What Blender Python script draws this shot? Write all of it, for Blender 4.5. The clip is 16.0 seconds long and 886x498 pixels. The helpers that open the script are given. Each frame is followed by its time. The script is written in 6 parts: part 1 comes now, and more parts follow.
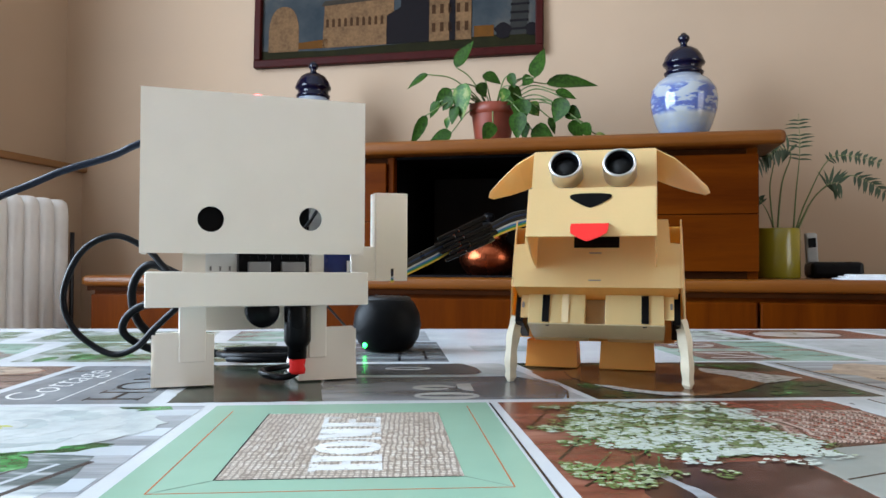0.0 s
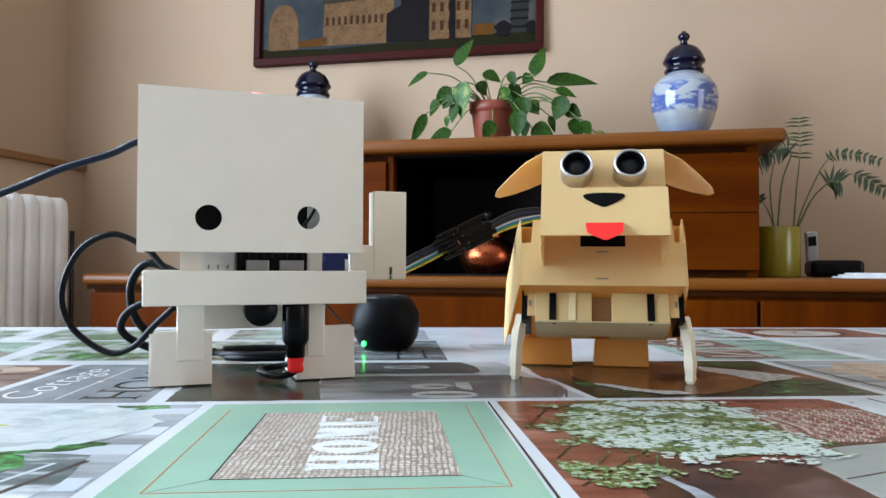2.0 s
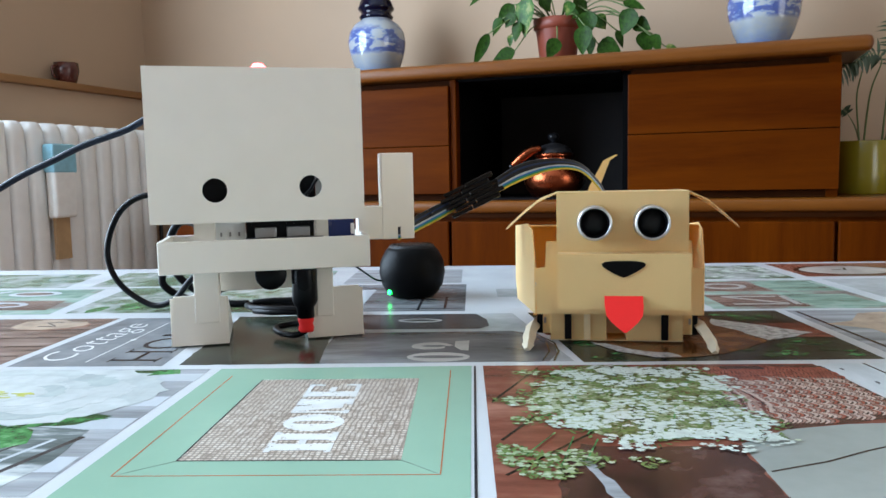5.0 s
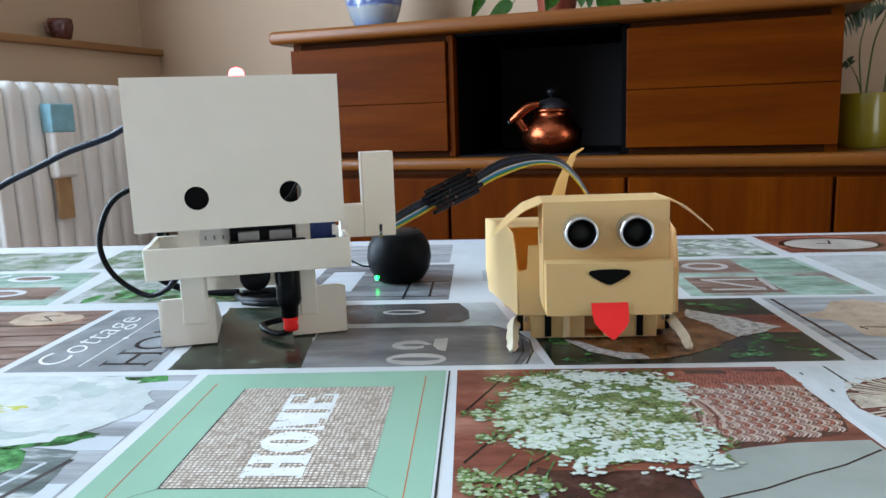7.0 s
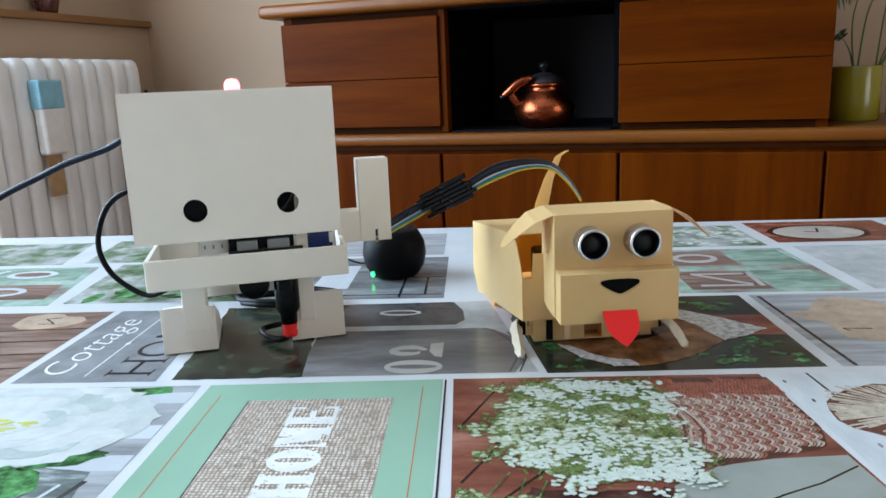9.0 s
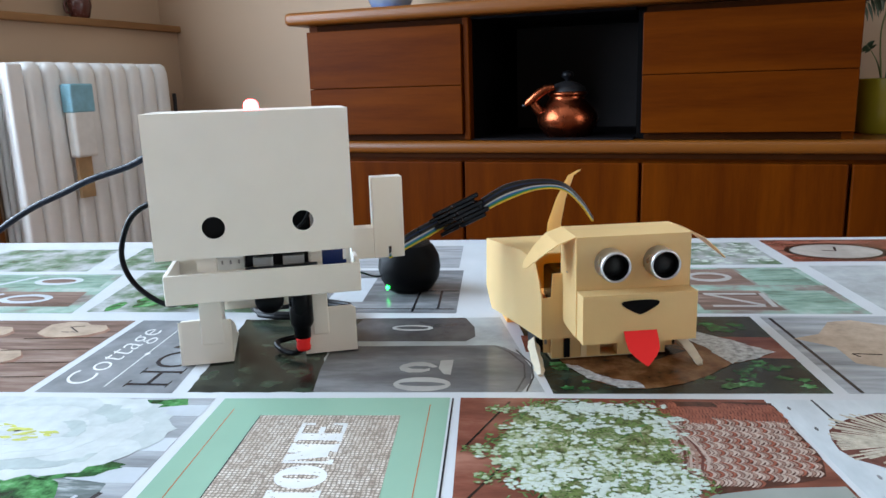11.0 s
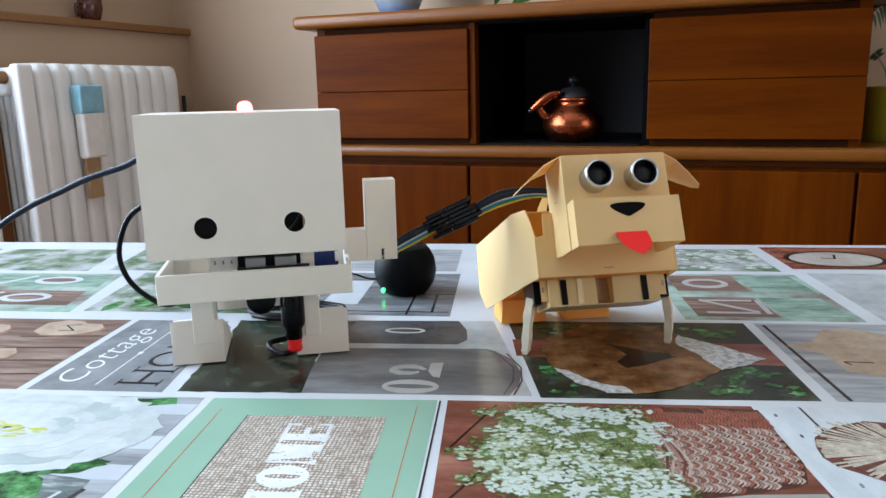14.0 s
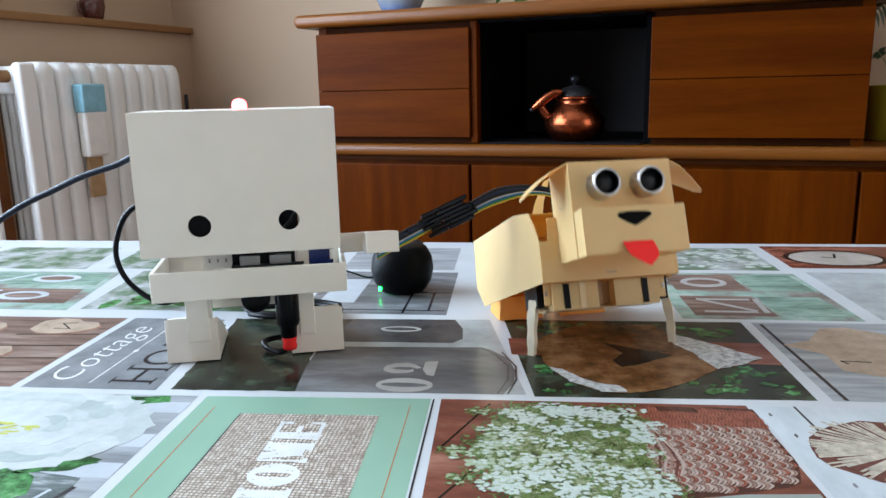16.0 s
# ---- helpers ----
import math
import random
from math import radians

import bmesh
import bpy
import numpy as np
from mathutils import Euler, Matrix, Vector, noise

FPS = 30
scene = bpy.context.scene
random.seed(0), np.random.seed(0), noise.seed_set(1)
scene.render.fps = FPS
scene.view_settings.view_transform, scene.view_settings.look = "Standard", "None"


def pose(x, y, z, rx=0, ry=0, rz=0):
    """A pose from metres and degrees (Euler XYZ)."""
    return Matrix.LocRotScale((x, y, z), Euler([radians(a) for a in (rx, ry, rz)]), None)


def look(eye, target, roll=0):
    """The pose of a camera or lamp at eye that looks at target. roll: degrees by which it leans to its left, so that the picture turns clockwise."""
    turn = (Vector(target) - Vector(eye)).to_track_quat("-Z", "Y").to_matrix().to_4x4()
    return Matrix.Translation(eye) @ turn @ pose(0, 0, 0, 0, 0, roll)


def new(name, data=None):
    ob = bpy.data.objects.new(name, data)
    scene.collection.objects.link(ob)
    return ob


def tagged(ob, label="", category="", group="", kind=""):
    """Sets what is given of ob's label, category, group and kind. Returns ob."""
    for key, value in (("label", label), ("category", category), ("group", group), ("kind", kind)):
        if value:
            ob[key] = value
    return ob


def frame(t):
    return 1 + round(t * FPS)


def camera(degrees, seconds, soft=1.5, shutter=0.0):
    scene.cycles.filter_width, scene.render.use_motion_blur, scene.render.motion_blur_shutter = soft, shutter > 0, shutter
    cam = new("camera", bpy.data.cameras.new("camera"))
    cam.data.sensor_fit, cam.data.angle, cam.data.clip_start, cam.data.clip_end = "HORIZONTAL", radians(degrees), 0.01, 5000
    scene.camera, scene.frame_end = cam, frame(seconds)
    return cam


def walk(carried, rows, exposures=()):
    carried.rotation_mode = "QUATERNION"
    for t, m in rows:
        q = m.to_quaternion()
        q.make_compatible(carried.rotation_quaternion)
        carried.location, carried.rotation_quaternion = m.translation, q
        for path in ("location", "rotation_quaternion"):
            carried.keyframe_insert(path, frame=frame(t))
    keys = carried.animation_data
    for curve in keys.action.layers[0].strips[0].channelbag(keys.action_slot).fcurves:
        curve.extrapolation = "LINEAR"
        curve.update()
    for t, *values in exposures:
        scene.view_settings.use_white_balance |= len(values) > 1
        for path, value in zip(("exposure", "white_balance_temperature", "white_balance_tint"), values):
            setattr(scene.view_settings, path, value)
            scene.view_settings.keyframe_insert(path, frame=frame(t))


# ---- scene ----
cam = camera(61.2, 16.0, shutter=0.5)
PATH = [
    (0, (-0.013, 0.013, 0.812), (0.057, 2.011, 0.857), 0.2),
    (0.5, (-0.012, 0.013, 0.812), (0.057, 2.012, 0.85), 0.2),
    (1, (-0.012, 0.014, 0.812), (0.057, 2.012, 0.842), 0.2),
    (1.5, (-0.012, 0.013, 0.812), (0.057, 2.012, 0.844), 0.2),
    (2, (-0.012, 0.014, 0.812), (0.057, 2.012, 0.853), 0.2),
    (2.5, (-0.013, 0.012, 0.812), (0.058, 2.01, 0.875), 0.2),
    (3, (-0.012, 0.013, 0.812), (0.057, 2.012, 0.838), 0.1),
    (3.2, (-0.007, 0.011, 0.812), (-0.005, 2.009, 0.888), 0.1),
    (3.5, (0.001, 0.011, 0.811), (-0.077, 2.009, 0.866), 0.2),
    (4, (0.023, 0.009, 0.816), (-0.126, 2.004, 0.808), -0.2),
    (4.2, (0.026, 0.008, 0.821), (-0.121, 2.002, 0.770), -0.6),
    (6.3, (0.048, 0.003, 0.862), (-0.133, 1.975, 0.588), -1.6),
    (6.5, (0.049, 0.002, 0.865), (-0.127, 1.976, 0.596), -1.2),
    (7, (0.052, 0.002, 0.873), (-0.13, 1.963, 0.528), -1.9),
    (7.5, (0.053, 0.001, 0.882), (-0.117, 1.958, 0.504), -2.3),
    (8, (0.05, 0.0, 0.885), (-0.122, 1.938, 0.423), -2.1),
    (8.5, (0.051, -0.001, 0.89), (-0.123, 1.938, 0.431), -2.6),
    (9, (0.052, -0.002, 0.899), (-0.113, 1.942, 0.459), -2.3),
    (9.5, (0.051, -0.004, 0.908), (-0.122, 1.939, 0.468), -2.2),
    (12, (0.067, -0.007, 0.91), (-0.182, 1.931, 0.483), -1.7),
    (12.5, (0.068, -0.007, 0.91), (-0.18, 1.93, 0.482), -1.8),
    (13, (0.069, -0.007, 0.909), (-0.184, 1.928, 0.472), -1.9),
    (13.5, (0.07, -0.007, 0.909), (-0.186, 1.929, 0.478), -1.6),
    (14, (0.071, -0.007, 0.909), (-0.182, 1.932, 0.49), -1.3),
    (14.5, (0.072, -0.006, 0.91), (-0.186, 1.931, 0.487), -1.6),
    (15, (0.074, -0.006, 0.909), (-0.187, 1.932, 0.488), -1.5),
    (15.5, (0.075, -0.005, 0.91), (-0.187, 1.933, 0.493), -1.3),
    (16, (0.076, -0.005, 0.908), (-0.187, 1.933, 0.487), -1.3),
]
walk(cam, [(t, look(eye, target, roll)) for t, eye, target, roll in PATH],
     exposures=[(0.0, -0.31, 6200, 8), (3.0, -0.30, 6100, 7), (4.2, -0.38, 6050, 6), (6.5, -0.46, 6000, 6), (9.7, -0.54, 6000, 6), (12.0, -0.48, 6100, 9), (16.0, -0.48, 6100, 8)])

# ---- world and light ----
ROOM = pose(0, 1.6, 0, 0, 0, -14.036)      # room frame: x along the sideboard, y into the wall behind it
world = bpy.data.worlds.new("sky_world")
scene.world = world
world.use_nodes = True
wn = world.node_tree
sky = wn.nodes.new("ShaderNodeTexSky")
sky.sky_type, sky.sun_disc = "NISHITA", False
sky.sun_elevation, sky.sun_rotation = radians(40), radians(200)
wn.links.new(sky.outputs[0], wn.nodes["Background"].inputs[0])
wn.nodes["Background"].inputs[1].default_value = 0.12


def window_light(name, m, sx, sy, watts, colour):
    d = bpy.data.lights.new(name, "AREA")
    d.shape, d.size, d.size_y, d.energy, d.color = "RECTANGLE", sx, sy, watts, colour
    ob = new(name, d)
    ob.matrix_world = m
    return ob


WIN_Y0, WIN_Y1, WIN_Z0, WIN_Z1 = -2.4, -0.45, 0.72, 2.25
DOOR_Y0, DOOR_Y1 = -2.3, -0.9
LEFT_X, UPPER_X, RIGHT_X, BACK_Y, NEAR_Y, CEIL_Z = -1.15, -1.21, 2.6, 0.42, -4.2, 2.7
window_light("window_daylight", ROOM @ pose(LEFT_X - 0.14, (WIN_Y0 + WIN_Y1) / 2, (WIN_Z0 + WIN_Z1) / 2, 0, -90, 0),
             WIN_Z1 - WIN_Z0 - 0.1, WIN_Y1 - WIN_Y0 - 0.1, 172, (0.72, 0.85, 1.0))
window_light("balcony_daylight", ROOM @ pose(RIGHT_X + 0.14, (DOOR_Y0 + DOOR_Y1) / 2, 1.25, 0, 90, 0), 1.9, DOOR_Y1 - DOOR_Y0 - 0.1, 32, (0.98, 0.94, 0.90))


# ---- materials ----
def nodes_of(name):
    m = bpy.data.materials.new(name)
    m.use_nodes = True
    nt = m.node_tree
    return m, nt, nt.nodes["Principled BSDF"]


def put(nt, kind, **kw):
    n = nt.nodes.new(kind)
    for k, v in kw.items():
        n.inputs[k].default_value = v
    return n


def coords(nt, scale=(1, 1, 1), rot=(0, 0, 0)):
    tc = nt.nodes.new("ShaderNodeTexCoord")
    mp = put(nt, "ShaderNodeMapping", Scale=scale, Rotation=rot)
    nt.links.new(tc.outputs["Object"], mp.inputs["Vector"])
    return mp.outputs[0]


def ramp(nt, fac, stops):
    r = nt.nodes.new("ShaderNodeValToRGB")
    e = r.color_ramp.elements
    while len(e) < len(stops):
        e.new(0.5)
    for el, (p, c) in zip(e, stops):
        el.position, el.color = p, (*c, 1)
    nt.links.new(fac, r.inputs[0])
    return r.outputs[0]


def mix(nt, fac, a, b, mode="MIX"):
    n = nt.nodes.new("ShaderNodeMix")
    n.data_type, n.blend_type = "RGBA", mode
    for sock, v in ((n.inputs[0], fac), (n.inputs[6], a), (n.inputs[7], b)):
        if hasattr(v, "is_linked"):
            nt.links.new(v, sock)
        elif isinstance(v, (int, float)):
            sock.default_value = v
        else:
            sock.default_value = (*v, 1)
    return n.outputs[2]


def noise_fac(nt, vec, scale, detail=4, rough=0.55):
    n = put(nt, "ShaderNodeTexNoise", Scale=scale, Detail=detail, Roughness=rough)
    nt.links.new(vec, n.inputs["Vector"])
    return n.outputs[0]


def bump(nt, bsdf, height, strength, dist=0.001):
    b = put(nt, "ShaderNodeBump", Strength=strength, Distance=dist)
    nt.links.new(height, b.inputs["Height"])
    nt.links.new(b.outputs[0], bsdf.inputs["Normal"])


def surface(name, colour, rough=0.5, metal=0.0, vary=0.12, scale=40, fine=400, bumps=0.1, spec=0.5, coat=0.0, stretch=(1, 1, 1)):
    """A plain surface with two scales of variation and a fine relief."""
    m, nt, b = nodes_of(name)
    v = coords(nt, stretch)
    big, small = noise_fac(nt, v, scale, 3), noise_fac(nt, v, fine, 5)
    lo = tuple(c * (1 - vary) for c in colour)
    hi = tuple(min(1, c * (1 + vary)) for c in colour)
    c1 = ramp(nt, big, [(0.3, lo), (0.7, hi)])
    c2 = mix(nt, vary, c1, ramp(nt, small, [(0.35, lo), (0.65, hi)]))
    nt.links.new(c2, b.inputs["Base Color"])
    rr = ramp(nt, big, [(0.3, (rough * 0.85,) * 3), (0.7, (min(1, rough * 1.15),) * 3)])
    nt.links.new(rr, b.inputs["Roughness"])
    b.inputs["Metallic"].default_value = metal
    b.inputs["Specular IOR Level"].default_value = spec
    b.inputs["Coat Weight"].default_value = coat
    if bumps:
        bump(nt, b, small, bumps)
    return m


def wood(name, dark, light, rough=0.35, along="x", scale=1.0):
    m, nt, b = nodes_of(name)
    st = {"x": (1.2, 14, 14), "z": (14, 14, 1.2), "y": (14, 1.2, 14)}[along]
    v = coords(nt, tuple(s * scale for s in st))
    big = noise_fac(nt, v, 2.2, 5, 0.6)
    fine = noise_fac(nt, v, 22, 6, 0.7)
    broad = noise_fac(nt, coords(nt, tuple(0.35 * s for s in st)), 1.1, 2, 0.5)
    c = mix(nt, 0.22, ramp(nt, big, [(0.25, dark), (0.5, tuple((a + d) / 2 for a, d in zip(dark, light))), (0.75, light)]),
            ramp(nt, fine, [(0.3, dark), (0.7, light)]))
    c = mix(nt, 1.0, c, ramp(nt, broad, [(0.34, (0.66, 0.58, 0.50)), (0.64, (1.0, 1.0, 1.0))]), "MULTIPLY")
    nt.links.new(c, b.inputs["Base Color"])
    b.inputs["Roughness"].default_value = rough
    b.inputs["Specular IOR Level"].default_value = 0.035
    bump(nt, b, fine, 0.06)
    return m


def printed(name, stops, scale, rough=0.22, detail=6, stretch=(1, 1, 1), kind="noise"):
    """Glossy printed vinyl: a photographic blotch pattern in several inks."""
    m, nt, b = nodes_of(name)
    v = coords(nt, stretch)
    if kind == "noise":
        f = noise_fac(nt, v, scale, detail, 0.62)
    else:
        vo = put(nt, "ShaderNodeTexVoronoi", Scale=scale)
        warp = nt.nodes.new("ShaderNodeVectorMath")
        warp.operation = "MULTIPLY_ADD"
        nn = put(nt, "ShaderNodeTexNoise", Scale=scale * 0.6, Detail=3.0)
        nt.links.new(v, nn.inputs["Vector"])
        nt.links.new(nn.outputs[1], warp.inputs[0])
        warp.inputs[1].default_value = (0.02, 0.02, 0.02)
        nt.links.new(v, warp.inputs[2])
        nt.links.new(warp.outputs[0], vo.inputs["Vector"])
        f = vo.outputs["Distance"]
    nt.links.new(ramp(nt, f, stops), b.inputs["Base Color"])
    b.inputs["Roughness"].default_value = rough
    b.inputs["Specular IOR Level"].default_value = 0.22
    r2 = noise_fac(nt, coords(nt), 1500, 2)
    bump(nt, b, r2, 0.05, 0.0004)
    return m


M_WALL = surface("painted_plaster", (0.41, 0.290, 0.195), 0.75, vary=0.05, scale=3, fine=220, bumps=0.15)
M_CEIL = surface("white_ceiling_paint", (0.70, 0.68, 0.63), 0.8, vary=0.04, scale=3, fine=200)
M_FLOOR = surface("terracotta_floor", (0.35, 0.2, 0.12), 0.4, vary=0.2, scale=6, fine=90)
M_WOOD = wood("varnished_cherry_wood", (0.052, 0.0090, 0.0003), (0.125, 0.0285, 0.0007), 0.42)
M_WOOD_Z = wood("varnished_cherry_wood_upright", (0.052, 0.0090, 0.0003), (0.125, 0.0285, 0.0007), 0.42, "z")
# Lighter cherry: the highlight on the rounded ledge and top is in the colour.
M_EDGE = wood("cherry_wood_lightened", (0.120, 0.035, 0.003), (0.21, 0.070, 0.007), 0.34)
M_EDGE.node_tree.nodes["Principled BSDF"].inputs["Specular IOR Level"].default_value = 0.35
# Niche dividers and ceiling are near-black, darker than the niche's back panel.
M_DIVIDER = surface("niche_near_black", (0.0022, 0.002, 0.0022), 0.6, vary=0.2, scale=8, spec=0.03)
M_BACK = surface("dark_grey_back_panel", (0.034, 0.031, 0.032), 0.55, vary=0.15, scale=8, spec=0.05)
M_NICHE = surface("niche_dark_floor", (0.008, 0.007, 0.008), 0.5, vary=0.2, scale=8, spec=0.04)
# Cherry darkened so that the shade in the gaps is in its colour.
M_GAP = surface("shadow_gap_wood", (0.028, 0.0075, 0.0015), 0.6, vary=0.2, spec=0.03)
M_SHELF = wood("honey_wood", (0.25, 0.13, 0.06), (0.36, 0.21, 0.10), 0.45, "y")
M_RAD = surface("white_radiator_enamel", (0.84, 0.84, 0.83), 0.35, vary=0.05, scale=15)
M_RAD_TAPE = surface("brown_tape", (0.45, 0.3, 0.16), 0.5)
M_WHITE = surface("white_plastic", (0.82, 0.82, 0.8), 0.4, vary=0.05)
M_BLUE = surface("pale_blue_plastic", (0.25, 0.5, 0.62), 0.4, vary=0.15)
M_COPPER = surface("polished_copper", (0.31, 0.075, 0.03), 0.27, 1.0, vary=0.25, scale=25, fine=200, bumps=0.05)
M_DARKMETAL = surface("dark_iron", (0.03, 0.028, 0.03), 0.35, 0.6)
M_TERRA = surface("terracotta_plastic", (0.20, 0.040, 0.020), 0.45, vary=0.15)
M_SOIL = surface("potting_soil", (0.03, 0.02, 0.012), 0.95, vary=0.5, scale=120)
M_LEAF = surface("pothos_leaf", (0.021, 0.052, 0.006), 0.42, vary=0.6, scale=28, fine=160, bumps=0.25, spec=0.09)
M_LEAF_V = printed("variegated_pothos_leaf", [(0.36, (0.02, 0.06, 0.01)), (0.52, (0.05, 0.12, 0.02)), (0.6, (0.16, 0.2, 0.05)), (0.72, (0.22, 0.23, 0.08))], 60, 0.42)
M_LEAF_V.node_tree.nodes["Principled BSDF"].inputs["Specular IOR Level"].default_value = 0.2
M_STEM = surface("green_stem", (0.10, 0.14, 0.04), 0.5, vary=0.2)
M_PALM = surface("palm_leaf", (0.030, 0.052, 0.022), 0.45, vary=0.35, scale=40)
M_MUSTARD = surface("mustard_glaze", (0.24, 0.20, 0.012), 0.22, vary=0.08, scale=12, coat=0.3)
M_BLACK = surface("black_plastic", (0.004, 0.004, 0.005), 0.30, vary=0.2, spec=0.12)
M_RUBBER = surface("matt_black_rubber", (0.0035, 0.0035, 0.004), 0.42, vary=0.2, bumps=0.2, spec=0.07)
M_CABLE = surface("black_cable_sheath", (0.004, 0.004, 0.005), 0.36, vary=0.2, spec=0.14)
M_NAVY_CABLE = surface("dark_blue_cable_sheath", (0.008, 0.011, 0.02), 0.4, vary=0.2, spec=0.15)
M_FRAME = surface("mahogany_frame", (0.036, 0.006, 0.005), 0.45, vary=0.2, spec=0.06)
M_GLAZE = surface("cobalt_glaze", (0.0016, 0.0022, 0.014), 0.1, vary=0.3, spec=0.3, coat=0.15)
M_GREY = surface("grey_plastic", (0.4, 0.4, 0.4), 0.4)
M_PAPERWHITE = surface("white_paper", (0.8, 0.82, 0.85), 0.6)


def porcelain():
    m, nt, b = nodes_of("blue_and_white_porcelain")
    v = coords(nt, (1, 1, 1))
    white, warm, wash, cobalt = (0.36, 0.38, 0.39), (0.31, 0.32, 0.30), (0.16, 0.23, 0.44), (0.022, 0.045, 0.26)
    # a waterside scene: brushed hills and roofs round the shoulder, pale water, a blue shore
    f = noise_fac(nt, coords(nt, (1, 1, 2.4)), 17, 4, 0.55)
    fine = noise_fac(nt, v, 90, 4, 0.6)
    hills = ramp(nt, f, [(0.47, white), (0.50, (0.16, 0.22, 0.40)), (0.52, cobalt), (0.60, (0.04, 0.07, 0.24)), (0.65, wash), (0.69, white)])
    sx = nt.nodes.new("ShaderNodeSeparateXYZ")
    nt.links.new(v, sx.inputs[0])
    wob = nt.nodes.new("ShaderNodeMath")
    wob.operation = "MULTIPLY_ADD"
    nt.links.new(f, wob.inputs[0])
    wob.inputs[1].default_value = 0.035
    nt.links.new(sx.outputs[2], wob.inputs[2])
    water = ramp(nt, wob.outputs[0], [(0.024, (0.02, 0.035, 0.17)), (0.034, (0.06, 0.10, 0.26)), (0.050, (0.15, 0.19, 0.28)), (0.068, (0.24, 0.27, 0.30)), (0.086, warm), (0.11, white)])
    where = ramp(nt, sx.outputs[2], [(0.070, (0, 0, 0)), (0.078, (1, 1, 1)), (0.128, (1, 1, 1)), (0.140, (0.25, 0.25, 0.25))])
    c = mix(nt, where, water, hills)
    c = mix(nt, 0.18, c, ramp(nt, fine, [(0.4, white), (0.6, (0.25, 0.33, 0.55))]))
    nt.links.new(c, b.inputs["Base Color"])
    b.inputs["Roughness"].default_value = 0.1
    b.inputs["Coat Weight"].default_value = 0.5
    return m


def pla():
    """White printed plastic with fine layer lines."""
    m, nt, b = nodes_of("white_printed_plastic")
    v = coords(nt)
    big = noise_fac(nt, v, 30, 3)
    nt.links.new(ramp(nt, big, [(0.3, (0.83, 0.775, 0.69)), (0.7, (0.87, 0.815, 0.73))]), b.inputs["Base Color"])
    w = put(nt, "ShaderNodeTexWave", Scale=900.0, Distortion=0.3, Detail=1.0)
    w.bands_direction = "Z"
    nt.links.new(v, w.inputs["Vector"])
    bump(nt, b, w.outputs[1], 0.12, 0.0002)
    b.inputs["Roughness"].default_value = 0.42
    b.inputs["Subsurface Weight"].default_value = 0.08
    b.inputs["Subsurface Radius"].default_value = (0.003, 0.0028, 0.002)
    return m


M_PORCELAIN = porcelain()
M_PLA = pla()
M_CARD = surface("cream_yellow_card", (0.83, 0.645, 0.305), 0.42, vary=0.05, scale=30, fine=700, bumps=0.10, spec=0.6)
# The same card, more orange: bounced light under the dog is in the colour.
M_CARD_UNDER = surface("card_bounce_orange", (0.86, 0.46, 0.11), 0.6, vary=0.06, scale=30, fine=700)


def thin_card(m, colour, share):
    """Lets some of the light through a thin sheet of card."""
    nt = m.node_tree
    out, b = nt.nodes["Material Output"], nt.nodes["Principled BSDF"]
    tr = nt.nodes.new("ShaderNodeBsdfTranslucent")
    tr.inputs["Color"].default_value = (*colour, 1)
    mx = nt.nodes.new("ShaderNodeMixShader")
    mx.inputs[0].default_value = share
    nt.links.new(b.outputs[0], mx.inputs[1])
    nt.links.new(tr.outputs[0], mx.inputs[2])
    nt.links.new(mx.outputs[0], out.inputs["Surface"])


thin_card(M_CARD, (1.0, 0.56, 0.10), 0.30)
thin_card(M_CARD_UNDER, (0.95, 0.5, 0.12), 0.3)
M_FELT = surface("black_paper", (0.005, 0.005, 0.005), 0.7, spec=0.05)
M_RED = surface("red_paper", (0.80, 0.028, 0.026), 0.6, vary=0.06, spec=0.12)
M_ALU = surface("brushed_aluminium", (0.62, 0.62, 0.63), 0.3, 1.0, vary=0.1, fine=900)
M_MESH = surface("black_sensor_mesh", (0.006, 0.0065, 0.008), 0.35, vary=0.4, fine=2500, bumps=0.4, spec=0.3)
M_STICK = surface("taped_wood_stick", (0.72, 0.64, 0.48), 0.5, vary=0.12, scale=90)
M_TAPE = surface("clear_tape", (0.80, 0.64, 0.38), 0.15, vary=0.06)
M_SERVO = surface("blue_servo_plastic", (0.006, 0.020, 0.13), 0.25, vary=0.15)
M_PCB = surface("dark_circuit_board", (0.01, 0.014, 0.02), 0.4)
M_USB = surface("tinned_steel", (0.3, 0.3, 0.3), 0.35, 0.8)
M_STAPLE = surface("steel_staple", (0.35, 0.33, 0.3), 0.3, 1.0)


def glow(name, colour, strength):
    m, nt, b = nodes_of(name)
    b.inputs["Base Color"].default_value = (*colour, 1)
    b.inputs["Emission Color"].default_value = (*colour, 1)
    b.inputs["Emission Strength"].default_value = strength
    return m


M_LED_RED = glow("red_led_glow", (1.0, 0.085, 0.095), 15.0)
M_LED_GREEN = glow("green_led_glow", (0.05, 1.0, 0.12), 9.0)


# ---- mesh helpers ----
def box(bm, x0, x1, y0, y1, z0, z1, bevel=0.0, seg=2):
    vs = [bm.verts.new(p) for p in ((x0, y0, z0), (x1, y0, z0), (x1, y1, z0), (x0, y1, z0), (x0, y0, z1), (x1, y0, z1), (x1, y1, z1), (x0, y1, z1))]
    fs = [bm.faces.new([vs[i] for i in q]) for q in ((3, 2, 1, 0), (4, 5, 6, 7), (0, 1, 5, 4), (1, 2, 6, 5), (2, 3, 7, 6), (3, 0, 4, 7))]
    if bevel:
        es = {e for f in fs for e in f.edges}
        bmesh.ops.bevel(bm, geom=list(es), offset=bevel, segments=seg, affect="EDGES", profile=0.5)
    return vs


def boxed(*a, **k):
    bm = bmesh.new()
    box(bm, *a, **k)
    return bm


